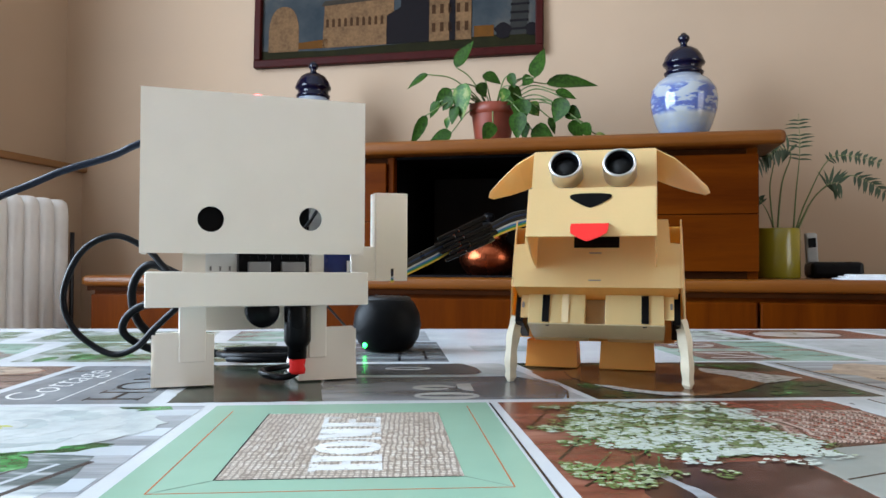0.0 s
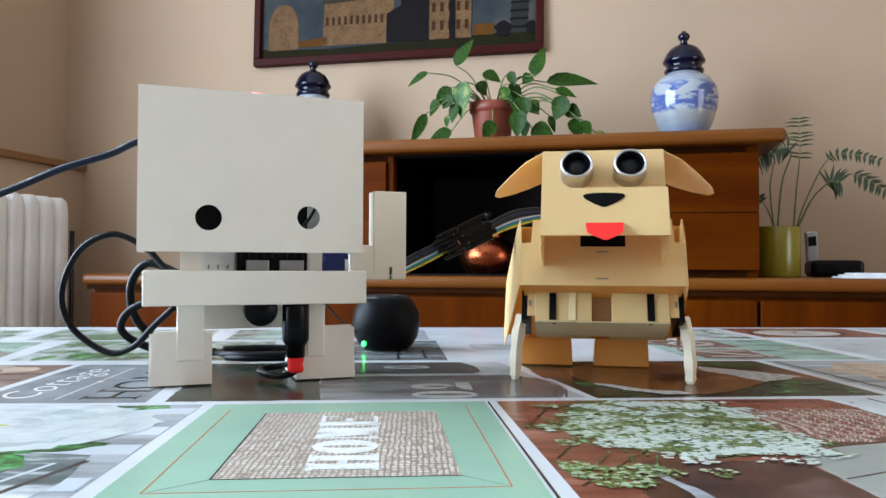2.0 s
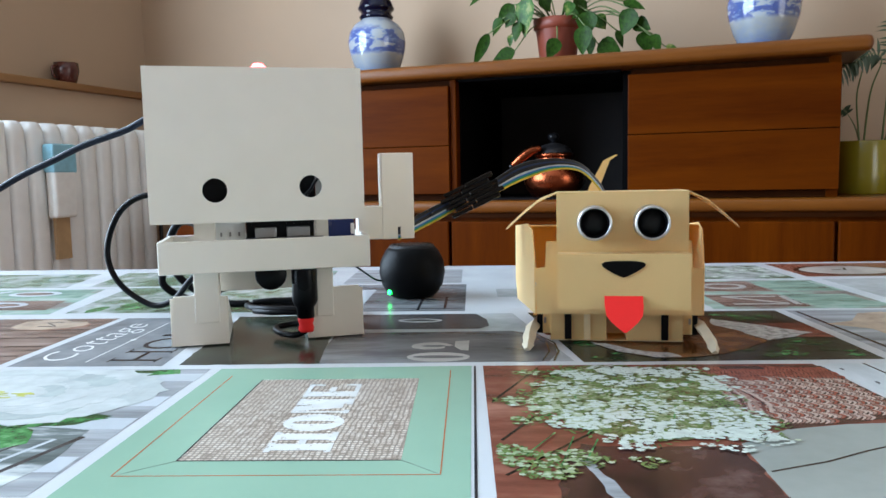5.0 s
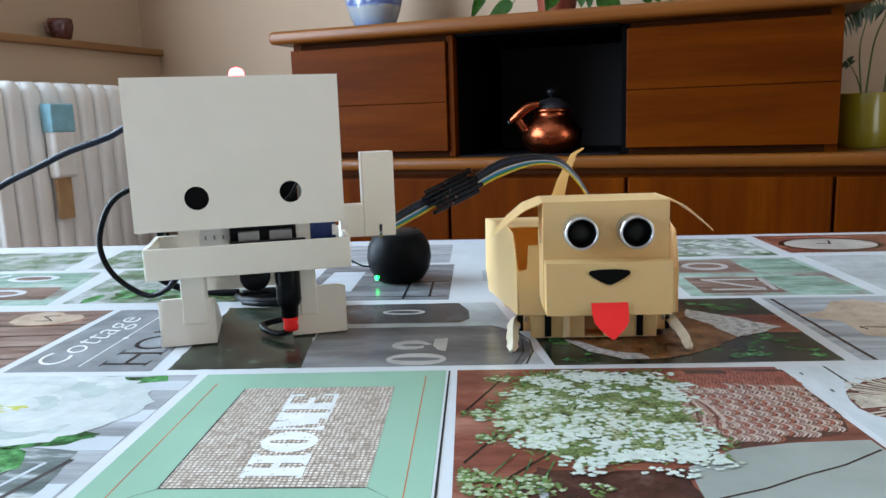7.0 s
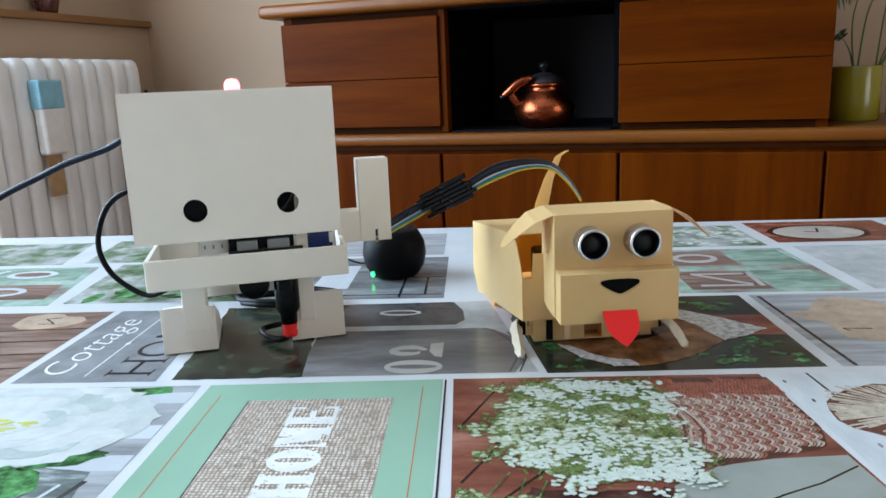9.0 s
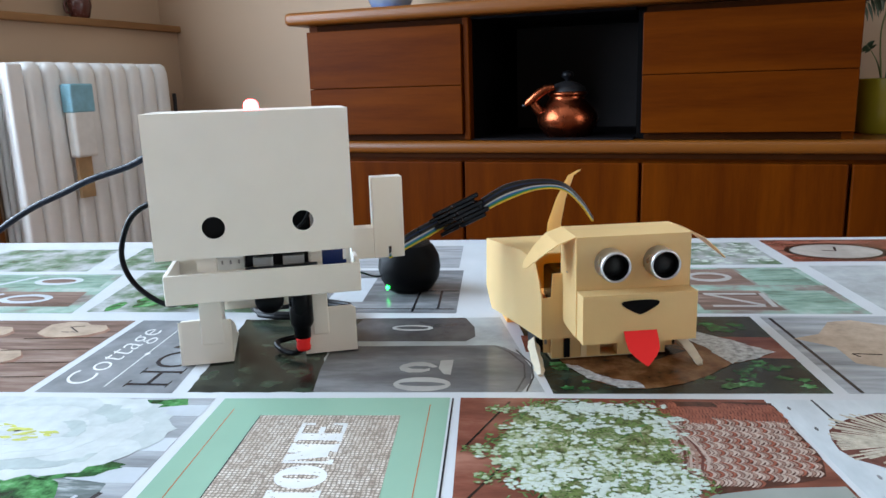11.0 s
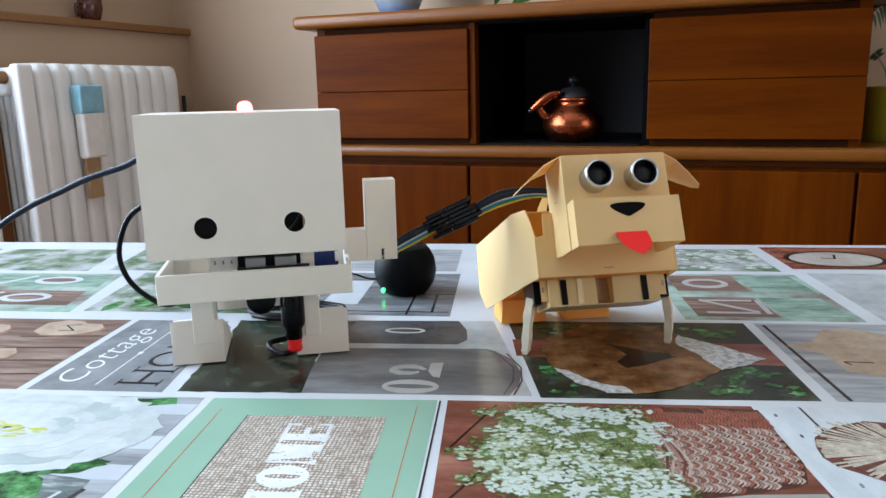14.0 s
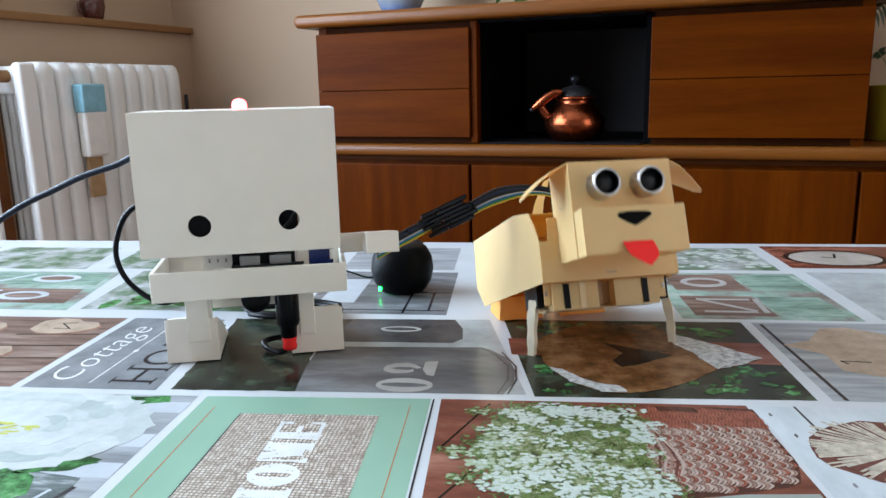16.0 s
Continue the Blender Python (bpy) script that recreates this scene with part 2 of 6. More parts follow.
def prism(bm, poly, d0, d1, axis="z"):
    """Extrudes a 2D outline between d0 and d1 along an axis."""
    put3 = {"z": lambda a, b, d: (a, b, d), "y": lambda a, b, d: (a, d, b), "x": lambda a, b, d: (d, a, b)}[axis]
    lo = [bm.verts.new(put3(a, b, d0)) for a, b in poly]
    hi = [bm.verts.new(put3(a, b, d1)) for a, b in poly]
    n = len(poly)
    fs = [bm.faces.new(lo), bm.faces.new(hi)]
    fs += [bm.faces.new((lo[i], lo[(i + 1) % n], hi[(i + 1) % n], hi[i])) for i in range(n)]
    bmesh.ops.recalc_face_normals(bm, faces=fs)
    return bm


def prismed(poly, d0, d1, axis="z"):
    return prism(bmesh.new(), poly, d0, d1, axis)


def lathe(profile, n=40, bm=None):
    bm = bm or bmesh.new()
    rings = []
    for r, z in profile:
        if r < 1e-5:
            rings.append([bm.verts.new((0, 0, z))])
        else:
            rings.append([bm.verts.new((r * math.cos(2 * math.pi * i / n), r * math.sin(2 * math.pi * i / n), z)) for i in range(n)])
    for a, b in zip(rings, rings[1:]):
        for i in range(n):
            j = (i + 1) % n
            q = [a[0] if len(a) == 1 else a[i], a[0] if len(a) == 1 else a[j], b[0] if len(b) == 1 else b[j], b[0] if len(b) == 1 else b[i]]
            q = list(dict.fromkeys(q))
            if len(q) > 2:
                bm.faces.new(q)
    for f in bm.faces:
        f.smooth = True
    bmesh.ops.recalc_face_normals(bm, faces=bm.faces[:])
    return bm


def spline(pts, per=8):
    """A smooth run of points through the given ones."""
    p = [Vector(q) for q in pts]
    p = [2 * p[0] - p[1]] + p + [2 * p[-1] - p[-2]]
    out = []
    for i in range(1, len(p) - 2):
        for k in range(per):
            t = k / per
            a, b, c, d = p[i - 1], p[i], p[i + 1], p[i + 2]
            out.append(0.5 * (2 * b + (c - a) * t + (2 * a - 5 * b + 4 * c - d) * t * t + (3 * b - a - 3 * c + d) * t ** 3))
    out.append(p[-2])
    return out


def sweep(pts, radius, n=10, bm=None):
    """A tube along points; radius is a number or a function of the run from 0 to 1."""
    bm = bm or bmesh.new()
    rings, up = [], Vector((0.13, 0.2, 0.97)).normalized()
    m = len(pts)
    for i, p in enumerate(pts):
        d = (pts[min(i + 1, m - 1)] - pts[max(i - 1, 0)]).normalized()
        s = d.cross(up)
        s = s.normalized() if s.length > 1e-4 else Vector((1, 0, 0))
        up = s.cross(d).normalized()
        r = radius(i / (m - 1)) if callable(radius) else radius
        rings.append([bm.verts.new(p + r * (math.cos(2 * math.pi * k / n) * s + math.sin(2 * math.pi * k / n) * up)) for k in range(n)])
    fs = [bm.faces.new((a[k], a[(k + 1) % n], b[(k + 1) % n], b[k])) for a, b in zip(rings, rings[1:]) for k in range(n)]
    fs += [bm.faces.new(rings[0]), bm.faces.new(rings[-1])]
    for f in fs:
        f.smooth = True
    bmesh.ops.recalc_face_normals(bm, faces=fs)
    return bm


def mesh_of(name, bm, material):
    me = bpy.data.meshes.new(name)
    bm.to_mesh(me)
    bm.free()
    me.materials.append(material)
    return me


def part(name, bm, material, parent=None, label="", m=None):
    """One mesh object under a thing or a part."""
    ob = new(name, mesh_of(name, bm, material) if isinstance(bm, bmesh.types.BMesh) else bm)
    ob.parent = parent
    if m is not None:
        ob.matrix_basis = m
    return tagged(ob, label)


def thing(name, m, label, category, group="", kind=""):
    ob = new(name)
    ob.empty_display_size = 0.02
    ob.matrix_basis = m
    return tagged(ob, label, category, group, kind)


def structure(name, bm, material, m=None, label=""):
    ob = new(name, mesh_of(name, bm, material))
    if m is not None:
        ob.matrix_basis = m
    return tagged(ob, label, "", "", "structure")


# ---- the room ----
structure("floor", boxed(LEFT_X - 0.3, RIGHT_X + 0.2, NEAR_Y - 0.3, BACK_Y + 0.2, -0.1, 0), M_FLOOR, ROOM, "terracotta tiled floor of the living room")
structure("ceiling", boxed(LEFT_X - 0.3, RIGHT_X + 0.2, NEAR_Y - 0.3, BACK_Y + 0.2, CEIL_Z, CEIL_Z + 0.1), M_CEIL, ROOM, "white painted ceiling")
structure("wall_back", boxed(LEFT_X - 0.2, RIGHT_X + 0.2, BACK_Y, BACK_Y + 0.2, 0, CEIL_Z), M_WALL, ROOM, "warm beige plastered wall behind the sideboard")
bm = bmesh.new()
box(bm, RIGHT_X, RIGHT_X + 0.2, DOOR_Y1, BACK_Y, 0, CEIL_Z)
box(bm, RIGHT_X, RIGHT_X + 0.2, NEAR_Y, DOOR_Y0, 0, CEIL_Z)
box(bm, RIGHT_X, RIGHT_X + 0.2, DOOR_Y0, DOOR_Y1, 0, 0.25)
box(bm, RIGHT_X, RIGHT_X + 0.2, DOOR_Y0, DOOR_Y1, 2.25, CEIL_Z)
structure("wall_right", bm, M_WALL, ROOM, "warm beige plastered wall with a balcony opening")
bm = bmesh.new()
box(bm, LEFT_X - 0.2, LEFT_X, WIN_Y1, BACK_Y, 0, 1.086)
box(bm, LEFT_X - 0.2, UPPER_X, WIN_Y1, BACK_Y, 1.086, CEIL_Z)
box(bm, LEFT_X - 0.2, LEFT_X, NEAR_Y, WIN_Y0, 0, CEIL_Z)
box(bm, LEFT_X - 0.2, LEFT_X, WIN_Y0, WIN_Y1, 0, WIN_Z0)
box(bm, LEFT_X - 0.2, LEFT_X, WIN_Y0, WIN_Y1, WIN_Z1, CEIL_Z)
structure("wall_left", bm, M_WALL, ROOM, "warm beige plastered wall with the window and radiator")
structure("wall_near", boxed(LEFT_X, RIGHT_X, NEAR_Y - 0.2, NEAR_Y, 0, CEIL_Z), M_WALL, ROOM, "warm beige plastered wall")


# ---- the sideboard ----
def sideboard():
    cab = thing("sideboard", ROOM @ pose(0, 0, 0), "varnished cherry wood sideboard with drawers and a dark open niche", "sideboard")
    part("plinth", boxed(-0.78, 1.4, 0.03, 0.39, 0, 0.08), M_GAP, cab)
    part("base_body", boxed(-0.79, 1.42, 0.004, 0.40, 0.08, 0.752), M_WOOD_Z, cab)
    part("ledge", boxed(-0.81, 1.45, -0.022, 0.41, 0.762, 0.788, bevel=0.011, seg=4), M_EDGE, cab, "rounded wooden ledge")
    # This dark band holds the shadow below the ledge in its colour.
    part("ledge_moulding", boxed(-0.80, 1.44, -0.010, 0.40, 0.752, 0.762), M_GAP, cab)
    xs = [-0.79, -0.44, -0.079, 0.293, 0.665, 1.035, 1.41]
    for a, b in zip(xs, xs[1:]):
        door = part("door", boxed(a + 0.003, b - 0.003, -0.014, 0.004, 0.09, 0.744, bevel=0.003), M_WOOD_Z, cab, "flush wooden door")
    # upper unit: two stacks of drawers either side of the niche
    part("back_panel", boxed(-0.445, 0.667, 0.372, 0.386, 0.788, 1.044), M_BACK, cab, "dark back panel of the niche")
    part("side_panel", boxed(-0.445, -0.425, 0.004, 0.372, 0.788, 1.044), M_WOOD_Z, cab)
    part("side_panel", boxed(0.647, 0.667, 0.004, 0.372, 0.788, 1.044), M_WOOD_Z, cab)
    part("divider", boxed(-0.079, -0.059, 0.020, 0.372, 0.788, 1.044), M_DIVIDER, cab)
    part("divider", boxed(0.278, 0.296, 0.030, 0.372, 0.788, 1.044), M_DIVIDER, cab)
    part("upper_body", boxed(-0.425, -0.079, 0.006, 0.372, 0.789, 1.043), M_GAP, cab)
    part("upper_body", boxed(0.296, 0.647, 0.006, 0.372, 0.789, 1.043), M_GAP, cab)
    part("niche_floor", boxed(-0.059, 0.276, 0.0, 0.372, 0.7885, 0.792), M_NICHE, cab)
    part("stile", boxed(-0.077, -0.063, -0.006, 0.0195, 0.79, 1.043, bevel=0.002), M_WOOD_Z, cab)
    # Thin near-black sheet added below the wooden top, over the niche.
    part("niche_dark_sheet", boxed(-0.059, 0.276, 0.0, 0.372, 1.038, 1.0435), M_DIVIDER, cab)
    for a, b, split in ((-0.443, -0.078, 0.905), (0.292, 0.666, 0.914)):
        part("drawer", boxed(a, b, -0.014, 0.006, 0.803, split - 0.0006, bevel=0.0012), M_WOOD, cab, "flush wooden drawer front")
        part("drawer", boxed(a, b, -0.014, 0.006, split + 0.0006, 1.030, bevel=0.0012), M_WOOD, cab, "flush wooden drawer front")
    part("top", boxed(-0.482, 0.711, -0.045, 0.40, 1.044, 1.072, bevel=0.011, seg=4), M_EDGE, cab, "thick rounded wooden top")
    return cab


sideboard()


def jar(m, label, prof_k=1.0):
    j = thing("ginger_jar", m, label, "vase", "pair of porcelain jars")
    prof = [(0, 0), (0.041, 0), (0.044, 0.004), (0.042, 0.010), (0.047, 0.024), (0.060, 0.052), (0.070, 0.085), (0.0725, 0.108),
            (0.069, 0.130), (0.058, 0.148), (0.044, 0.158), (0.037, 0.163), (0.0365, 0.168), (0, 0.168)]
    part("body", lathe([(q, z * prof_k) for q, z in prof], 48), M_PORCELAIN, j, "white porcelain painted with blue scenery")
    part("foot_ring", lathe([(0.0425, 0.001), (0.0465, 0.002), (0.0475, 0.010), (0.046, 0.016), (0.0445, 0.0165)], 40), M_GLAZE, j)
    lid = [(0.039, 0.163), (0.042, 0.166), (0.043, 0.170), (0.039, 0.173), (0.038, 0.182), (0.044, 0.186), (0.046, 0.190), (0.044, 0.194),
           (0.040, 0.205), (0.031, 0.218), (0.018, 0.226), (0.009, 0.229), (0.008, 0.232), (0, 0.232)]
    cover = part("lid", lathe([(q, z * prof_k) for q, z in lid], 40), M_GLAZE, j, "dark cobalt blue lid")
    part("knob", lathe([(q, z * prof_k) for q, z in ((0.007, 0.230), (0.008, 0.233), (0.007, 0.236), (0.011, 0.240), (0.0135, 0.246), (0.011, 0.252), (0.007, 0.254), (0.005, 0.258), (0, 0.260))], 24), M_GLAZE, cover)
    return j


TOP_Z = 1.072
jar(ROOM @ pose(0.549, 0.185, TOP_Z, 0, 0, 20), "blue and white lidded porcelain ginger jar on the sideboard")
jar(ROOM @ pose(-0.346, 0.24, TOP_Z, 0, 0, 150), "blue and white lidded porcelain ginger jar near the picture")


def leaf(bm, base, direction, normal, length, width, droop=0.25):
    """A heart-shaped leaf with a folded midrib and a drooping tip."""
    d = Vector(direction).normalized()
    nrm = Vector(normal)
    s = d.cross(nrm).normalized()
    nrm = s.cross(d).normalized()
    rows = [(0.0, 0.05), (0.06, 0.55), (0.2, 0.95), (0.4, 1.0), (0.6, 0.78), (0.8, 0.42), (0.93, 0.15), (1.0, 0.0)]
    prev = None
    for t, w in rows:
        c = Vector(base) + d * (t * length) - nrm * (droop * length * t * t)
        row = [bm.verts.new(c - s * (w * width / 2) + nrm * (0.14 * w * width)), bm.verts.new(c), bm.verts.new(c + s * (w * width / 2) + nrm * (0.14 * w * width))]
        if prev:
            for k in (0, 1):
                f = bm.faces.new((prev[k], prev[k + 1], row[k + 1], row[k]))
                f.smooth = True
        prev = row


def pothos():
    rnd = random.Random(4)
    p = thing("pothos_plant", ROOM @ pose(0.112, 0.15, TOP_Z), "trailing green pothos in a terracotta pot on the sideboard", "potted plant")
    pot = part("pot", lathe([(0, 0), (0.036, 0), (0.038, 0.004), (0.048, 0.082), (0.049, 0.084), (0.053, 0.086), (0.054, 0.106), (0.050, 0.107), (0.048, 0.096), (0, 0.096)], 36), M_TERRA, p, "terracotta coloured pot", pose(0.015, 0, 0))
    part("soil", lathe([(0.047, 0.0965), (0.03, 0.100), (0, 0.101)], 24), M_SOIL, pot)
    # each leaf: foot and tip (x, z) and width
    # hanging to one side, over the pot, and trailing to the other side
    near_window = [(-0.062, 0.187, -0.024, 0.239, 0.03), (-0.124, 0.171, -0.175, 0.149, 0.02), (-0.075, 0.14, -0.111, 0.103, 0.03), (-0.04, 0.147, -0.052, 0.072, 0.042), (-0.069, 0.117, -0.091, 0.092, 0.027), (-0.101, 0.112, -0.127, 0.081, 0.027), (-0.127, 0.078, -0.162, 0.013, 0.023), (-0.072, 0.04, -0.122, 0.017, 0.03), (-0.001, 0.168, 0.037, 0.147, 0.033), (-0.011, 0.143, 0.008, 0.118, 0.03), (-0.082, 0.076, -0.085, 0.051, 0.013), (-0.06, 0.1, -0.07, 0.06, 0.025)]
    over_pot = [(0.062, 0.165, 0.071, 0.133, 0.02), (0.078, 0.12, 0.031, 0.103, 0.03), (0.09, 0.107, 0.084, 0.057, 0.04), (0.084, 0.076, 0.078, 0.02, 0.037), (0.024, 0.056, 0.005, 0.016, 0.03), (0.053, 0.13, 0.046, 0.102, 0.023), (0.097, 0.057, 0.09, 0.016, 0.02), (0.06, 0.14, 0.085, 0.1, 0.03)]
    trailing = [(0.118, 0.152, 0.13, 0.217, 0.037), (0.14, 0.142, 0.244, 0.146, 0.043), (0.109, 0.156, 0.09, 0.137, 0.027), (0.161, 0.122, 0.202, 0.101, 0.023), (0.103, 0.103, 0.121, 0.074, 0.03), (0.183, 0.103, 0.158, 0.057, 0.04), (0.183, 0.081, 0.214, 0.061, 0.03), (0.198, 0.059, 0.213, 0.015, 0.033), (0.219, 0.049, 0.234, 0.015, 0.023), (0.146, 0.067, 0.158, 0.033, 0.016), (0.109, 0.04, 0.155, 0.017, 0.04), (0.246, 0.023, 0.273, 0.015, 0.016)]
    for i, (x0, z0, x1, z1, wd) in enumerate(near_window + over_pot + trailing):
        fwd = 0.05 + 0.012 * math.sin(2.3 * i) + (0.02 if z0 < 0.08 and 0 <= x0 < 0.09 else 0)
        tip = Vector((x0, -fwd, z0))
        root = Vector((0.015 + x0 * 0.15, -0.01, 0.098))
        mid = (root + tip) / 2 + Vector((0, -0.008, 0.012 + 0.10 * abs(x0)))
        part("stem", sweep(spline([root, mid, tip], 6), 0.0015, 6), M_STEM, p)
        b = bmesh.new()
        nrm = Vector((rnd.uniform(-0.4, 0.4), -0.85, 0.4 + rnd.uniform(-0.3, 0.3)))
        d = Vector((x1 - x0, rnd.uniform(-0.2, 0.25) * 0.04, z1 - z0))
        leaf(b, tip, d, nrm, d.length * 1.08, wd * 1.12, rnd.uniform(-0.05, 0.2))
        part("leaf", b, M_LEAF_V if i % 7 == 3 else M_LEAF, p)
    return p


pothos()


def palm():
    rnd = random.Random(9)
    p = thing("parlour_palm", ROOM @ pose(0.735, 0.17, 0.788), "small parlour palm in a mustard yellow pot on the ledge", "potted plant")
    pot = part("pot", lathe([(0, 0), (0.046, 0), (0.0475, 0.003), (0.0475, 0.104), (0.046, 0.106), (0.043, 0.104), (0.043, 0.095), (0, 0.095)], 40), M_MUSTARD, p, "glossy mustard yellow cylindrical pot")
    part("soil", lathe([(0.043, 0.0955), (0, 0.099)], 20), M_SOIL, pot)
    # each frond: points of its spine, where the leaflets begin, their number, length and droop
    fronds = [([(0.034, 0, 0.095), (0.040, 0.0, 0.18), (0.048, 0.0, 0.27), (0.046, 0.0, 0.352)], 0.62, 9, 0.030, -0.1),
              ([(-0.004, 0, 0.095), (-0.014, -0.01, 0.19), (-0.006, -0.015, 0.255), (-0.030, -0.03, 0.262), (-0.056, -0.045, 0.235)], 0.55, 10, 0.042, -0.8),
              ([(0.002, 0, 0.095), (0.010, -0.01, 0.20), (0.026, -0.02, 0.262), (0.000, -0.035, 0.272), (-0.030, -0.05, 0.250)], 0.55, 9, 0.036, -0.7),
              ([(0.036, 0, 0.095), (0.058, -0.01, 0.165), (0.100, -0.015, 0.248), (0.150, -0.02, 0.254), (0.204, -0.02, 0.236)], 0.50, 12, 0.017, -0.2),
              ([(0.038, 0, 0.095), (0.066, -0.01, 0.160), (0.095, -0.03, 0.196), (0.118, -0.04, 0.196)], 0.64, 8, 0.040, -0.4),
              ([(0.040, 0, 0.095), (0.080, 0.01, 0.175), (0.140, 0.01, 0.216), (0.180, 0.01, 0.206), (0.222, 0.01, 0.176)], 0.62, 10, 0.027, -0.7),
              ([(-0.002, 0, 0.095), (-0.016, 0, 0.14), (-0.040, -0.01, 0.176)], 0.8, 3, 0.016, -0.5)]
    for spine, start, n, length, droop in fronds:
        pts = spline([Vector(q) for q in spine], 10)
        stalk = part("frond", sweep(pts, lambda t: 0.0018 * (1.15 - t), 6), M_STEM, p)
        bm_ = bmesh.new()
        for i in range(n):
            t = start + (1 - start) * i / n
            k = min(len(pts) - 2, int(t * (len(pts) - 1)))
            q, d = pts[k], (pts[k + 1] - pts[k]).normalized()
            side = d.cross(Vector((0, -1, 0.25))).normalized()
            for sgn in (-1, 1):
                ln = length * (0.55 + 0.45 * math.sin(math.pi * (0.2 + 0.7 * i / n))) * rnd.uniform(0.85, 1.1)
                leaf(bm_, q, side * sgn + d * rnd.uniform(0.25, 0.55) + Vector((0, rnd.uniform(-0.3, 0.1), 0.6 * droop)), Vector((0.1, -0.7, 0.6)), ln, 0.0062, 0.25)
        part("frond_blade", bm_, M_PALM, stalk)
    return p


palm()


def kettle():
    k = thing("copper_kettle", ROOM @ pose(0.130, 0.072, 0.792, 0, 0, 0), "polished copper kettle with a black lid knob in the niche", "kettle")

    def turned(prof, n):
        return lathe([(0.88 * q, 0.94 * z) for q, z in prof], n)

    prof = [(0, 0), (0.050, 0), (0.054, 0.004), (0.066, 0.018), (0.073, 0.036), (0.071, 0.050), (0.060, 0.068), (0.046, 0.080), (0.042, 0.088), (0.046, 0.095), (0.046, 0.099), (0, 0.099)]
    part("pot", turned(prof, 44), M_COPPER, k)
    part("rim", turned([(0.0425, 0.0885), (0.0470, 0.0915), (0.0480, 0.0945), (0.0470, 0.0975), (0.0430, 0.0995)], 44), M_COPPER, k)
    lid = part("lid", turned([(0.045, 0.0995), (0.041, 0.108), (0.028, 0.117), (0.010, 0.122), (0, 0.122)], 32), M_DARKMETAL, k, "blackened lid")
    part("knob", turned([(0.006, 0.121), (0.006, 0.126), (0.0135, 0.131), (0.0145, 0.137), (0.011, 0.143), (0, 0.145)], 20), M_BLACK, lid, "black lid knob")
    part("spout", sweep(spline([(-0.048, -0.015, 0.044), (-0.060, -0.02, 0.058), (-0.070, -0.024, 0.074), (-0.076, -0.026, 0.080)], 6), lambda t: 0.012 - 0.005 * t, 14), M_COPPER, k)
    grip = part("handle", sweep(spline([(-0.020, -0.038, 0.104), (-0.040, -0.044, 0.098), (-0.062, -0.047, 0.082), (-0.080, -0.048, 0.068)], 6), lambda t: 0.006 + 0.0035 * math.sin(math.pi * t), 14), M_COPPER, k, "short copper handle")
    part("tip", lathe([(0, -0.004), (0.0055, -0.003), (0.0060, 0.002), (0, 0.004)], 14), M_DARKMETAL, grip, "dark handle tip", pose(-0.081, -0.048, 0.067))
    return k


kettle()


def phone_dock():
    d = thing("cordless_phone", ROOM @ pose(0.86, 0.22, 0.788), "silver cordless phone standing in its black base", "telephone")
    part("base", boxed(-0.05, 0.055, -0.03, 0.04, 0, 0.036, bevel=0.010, seg=3), M_BLACK, d)
    handset = part("handset", boxed(-0.012, 0.012, -0.008, 0.008, 0.0, 0.075, bevel=0.004), M_GREY, d, "silver handset", pose(-0.036, 0.02, 0.025, 12, -6, 0))
    part("screen", boxed(-0.008, 0.008, -0.0095, -0.0075, 0.045, 0.066), M_BLACK, handset)
    e = thing("envelope_stack", ROOM @ pose(0.88, 0.07, 0.788), "small stack of white envelopes on the ledge", "papers")
    for i in range(3):
        part("envelope", boxed(-0.055 + 0.012 * i, 0.055, -0.035, 0.035, 0.0035 * i, 0.0035 * i + 0.003), M_PAPERWHITE, e)


phone_dock()


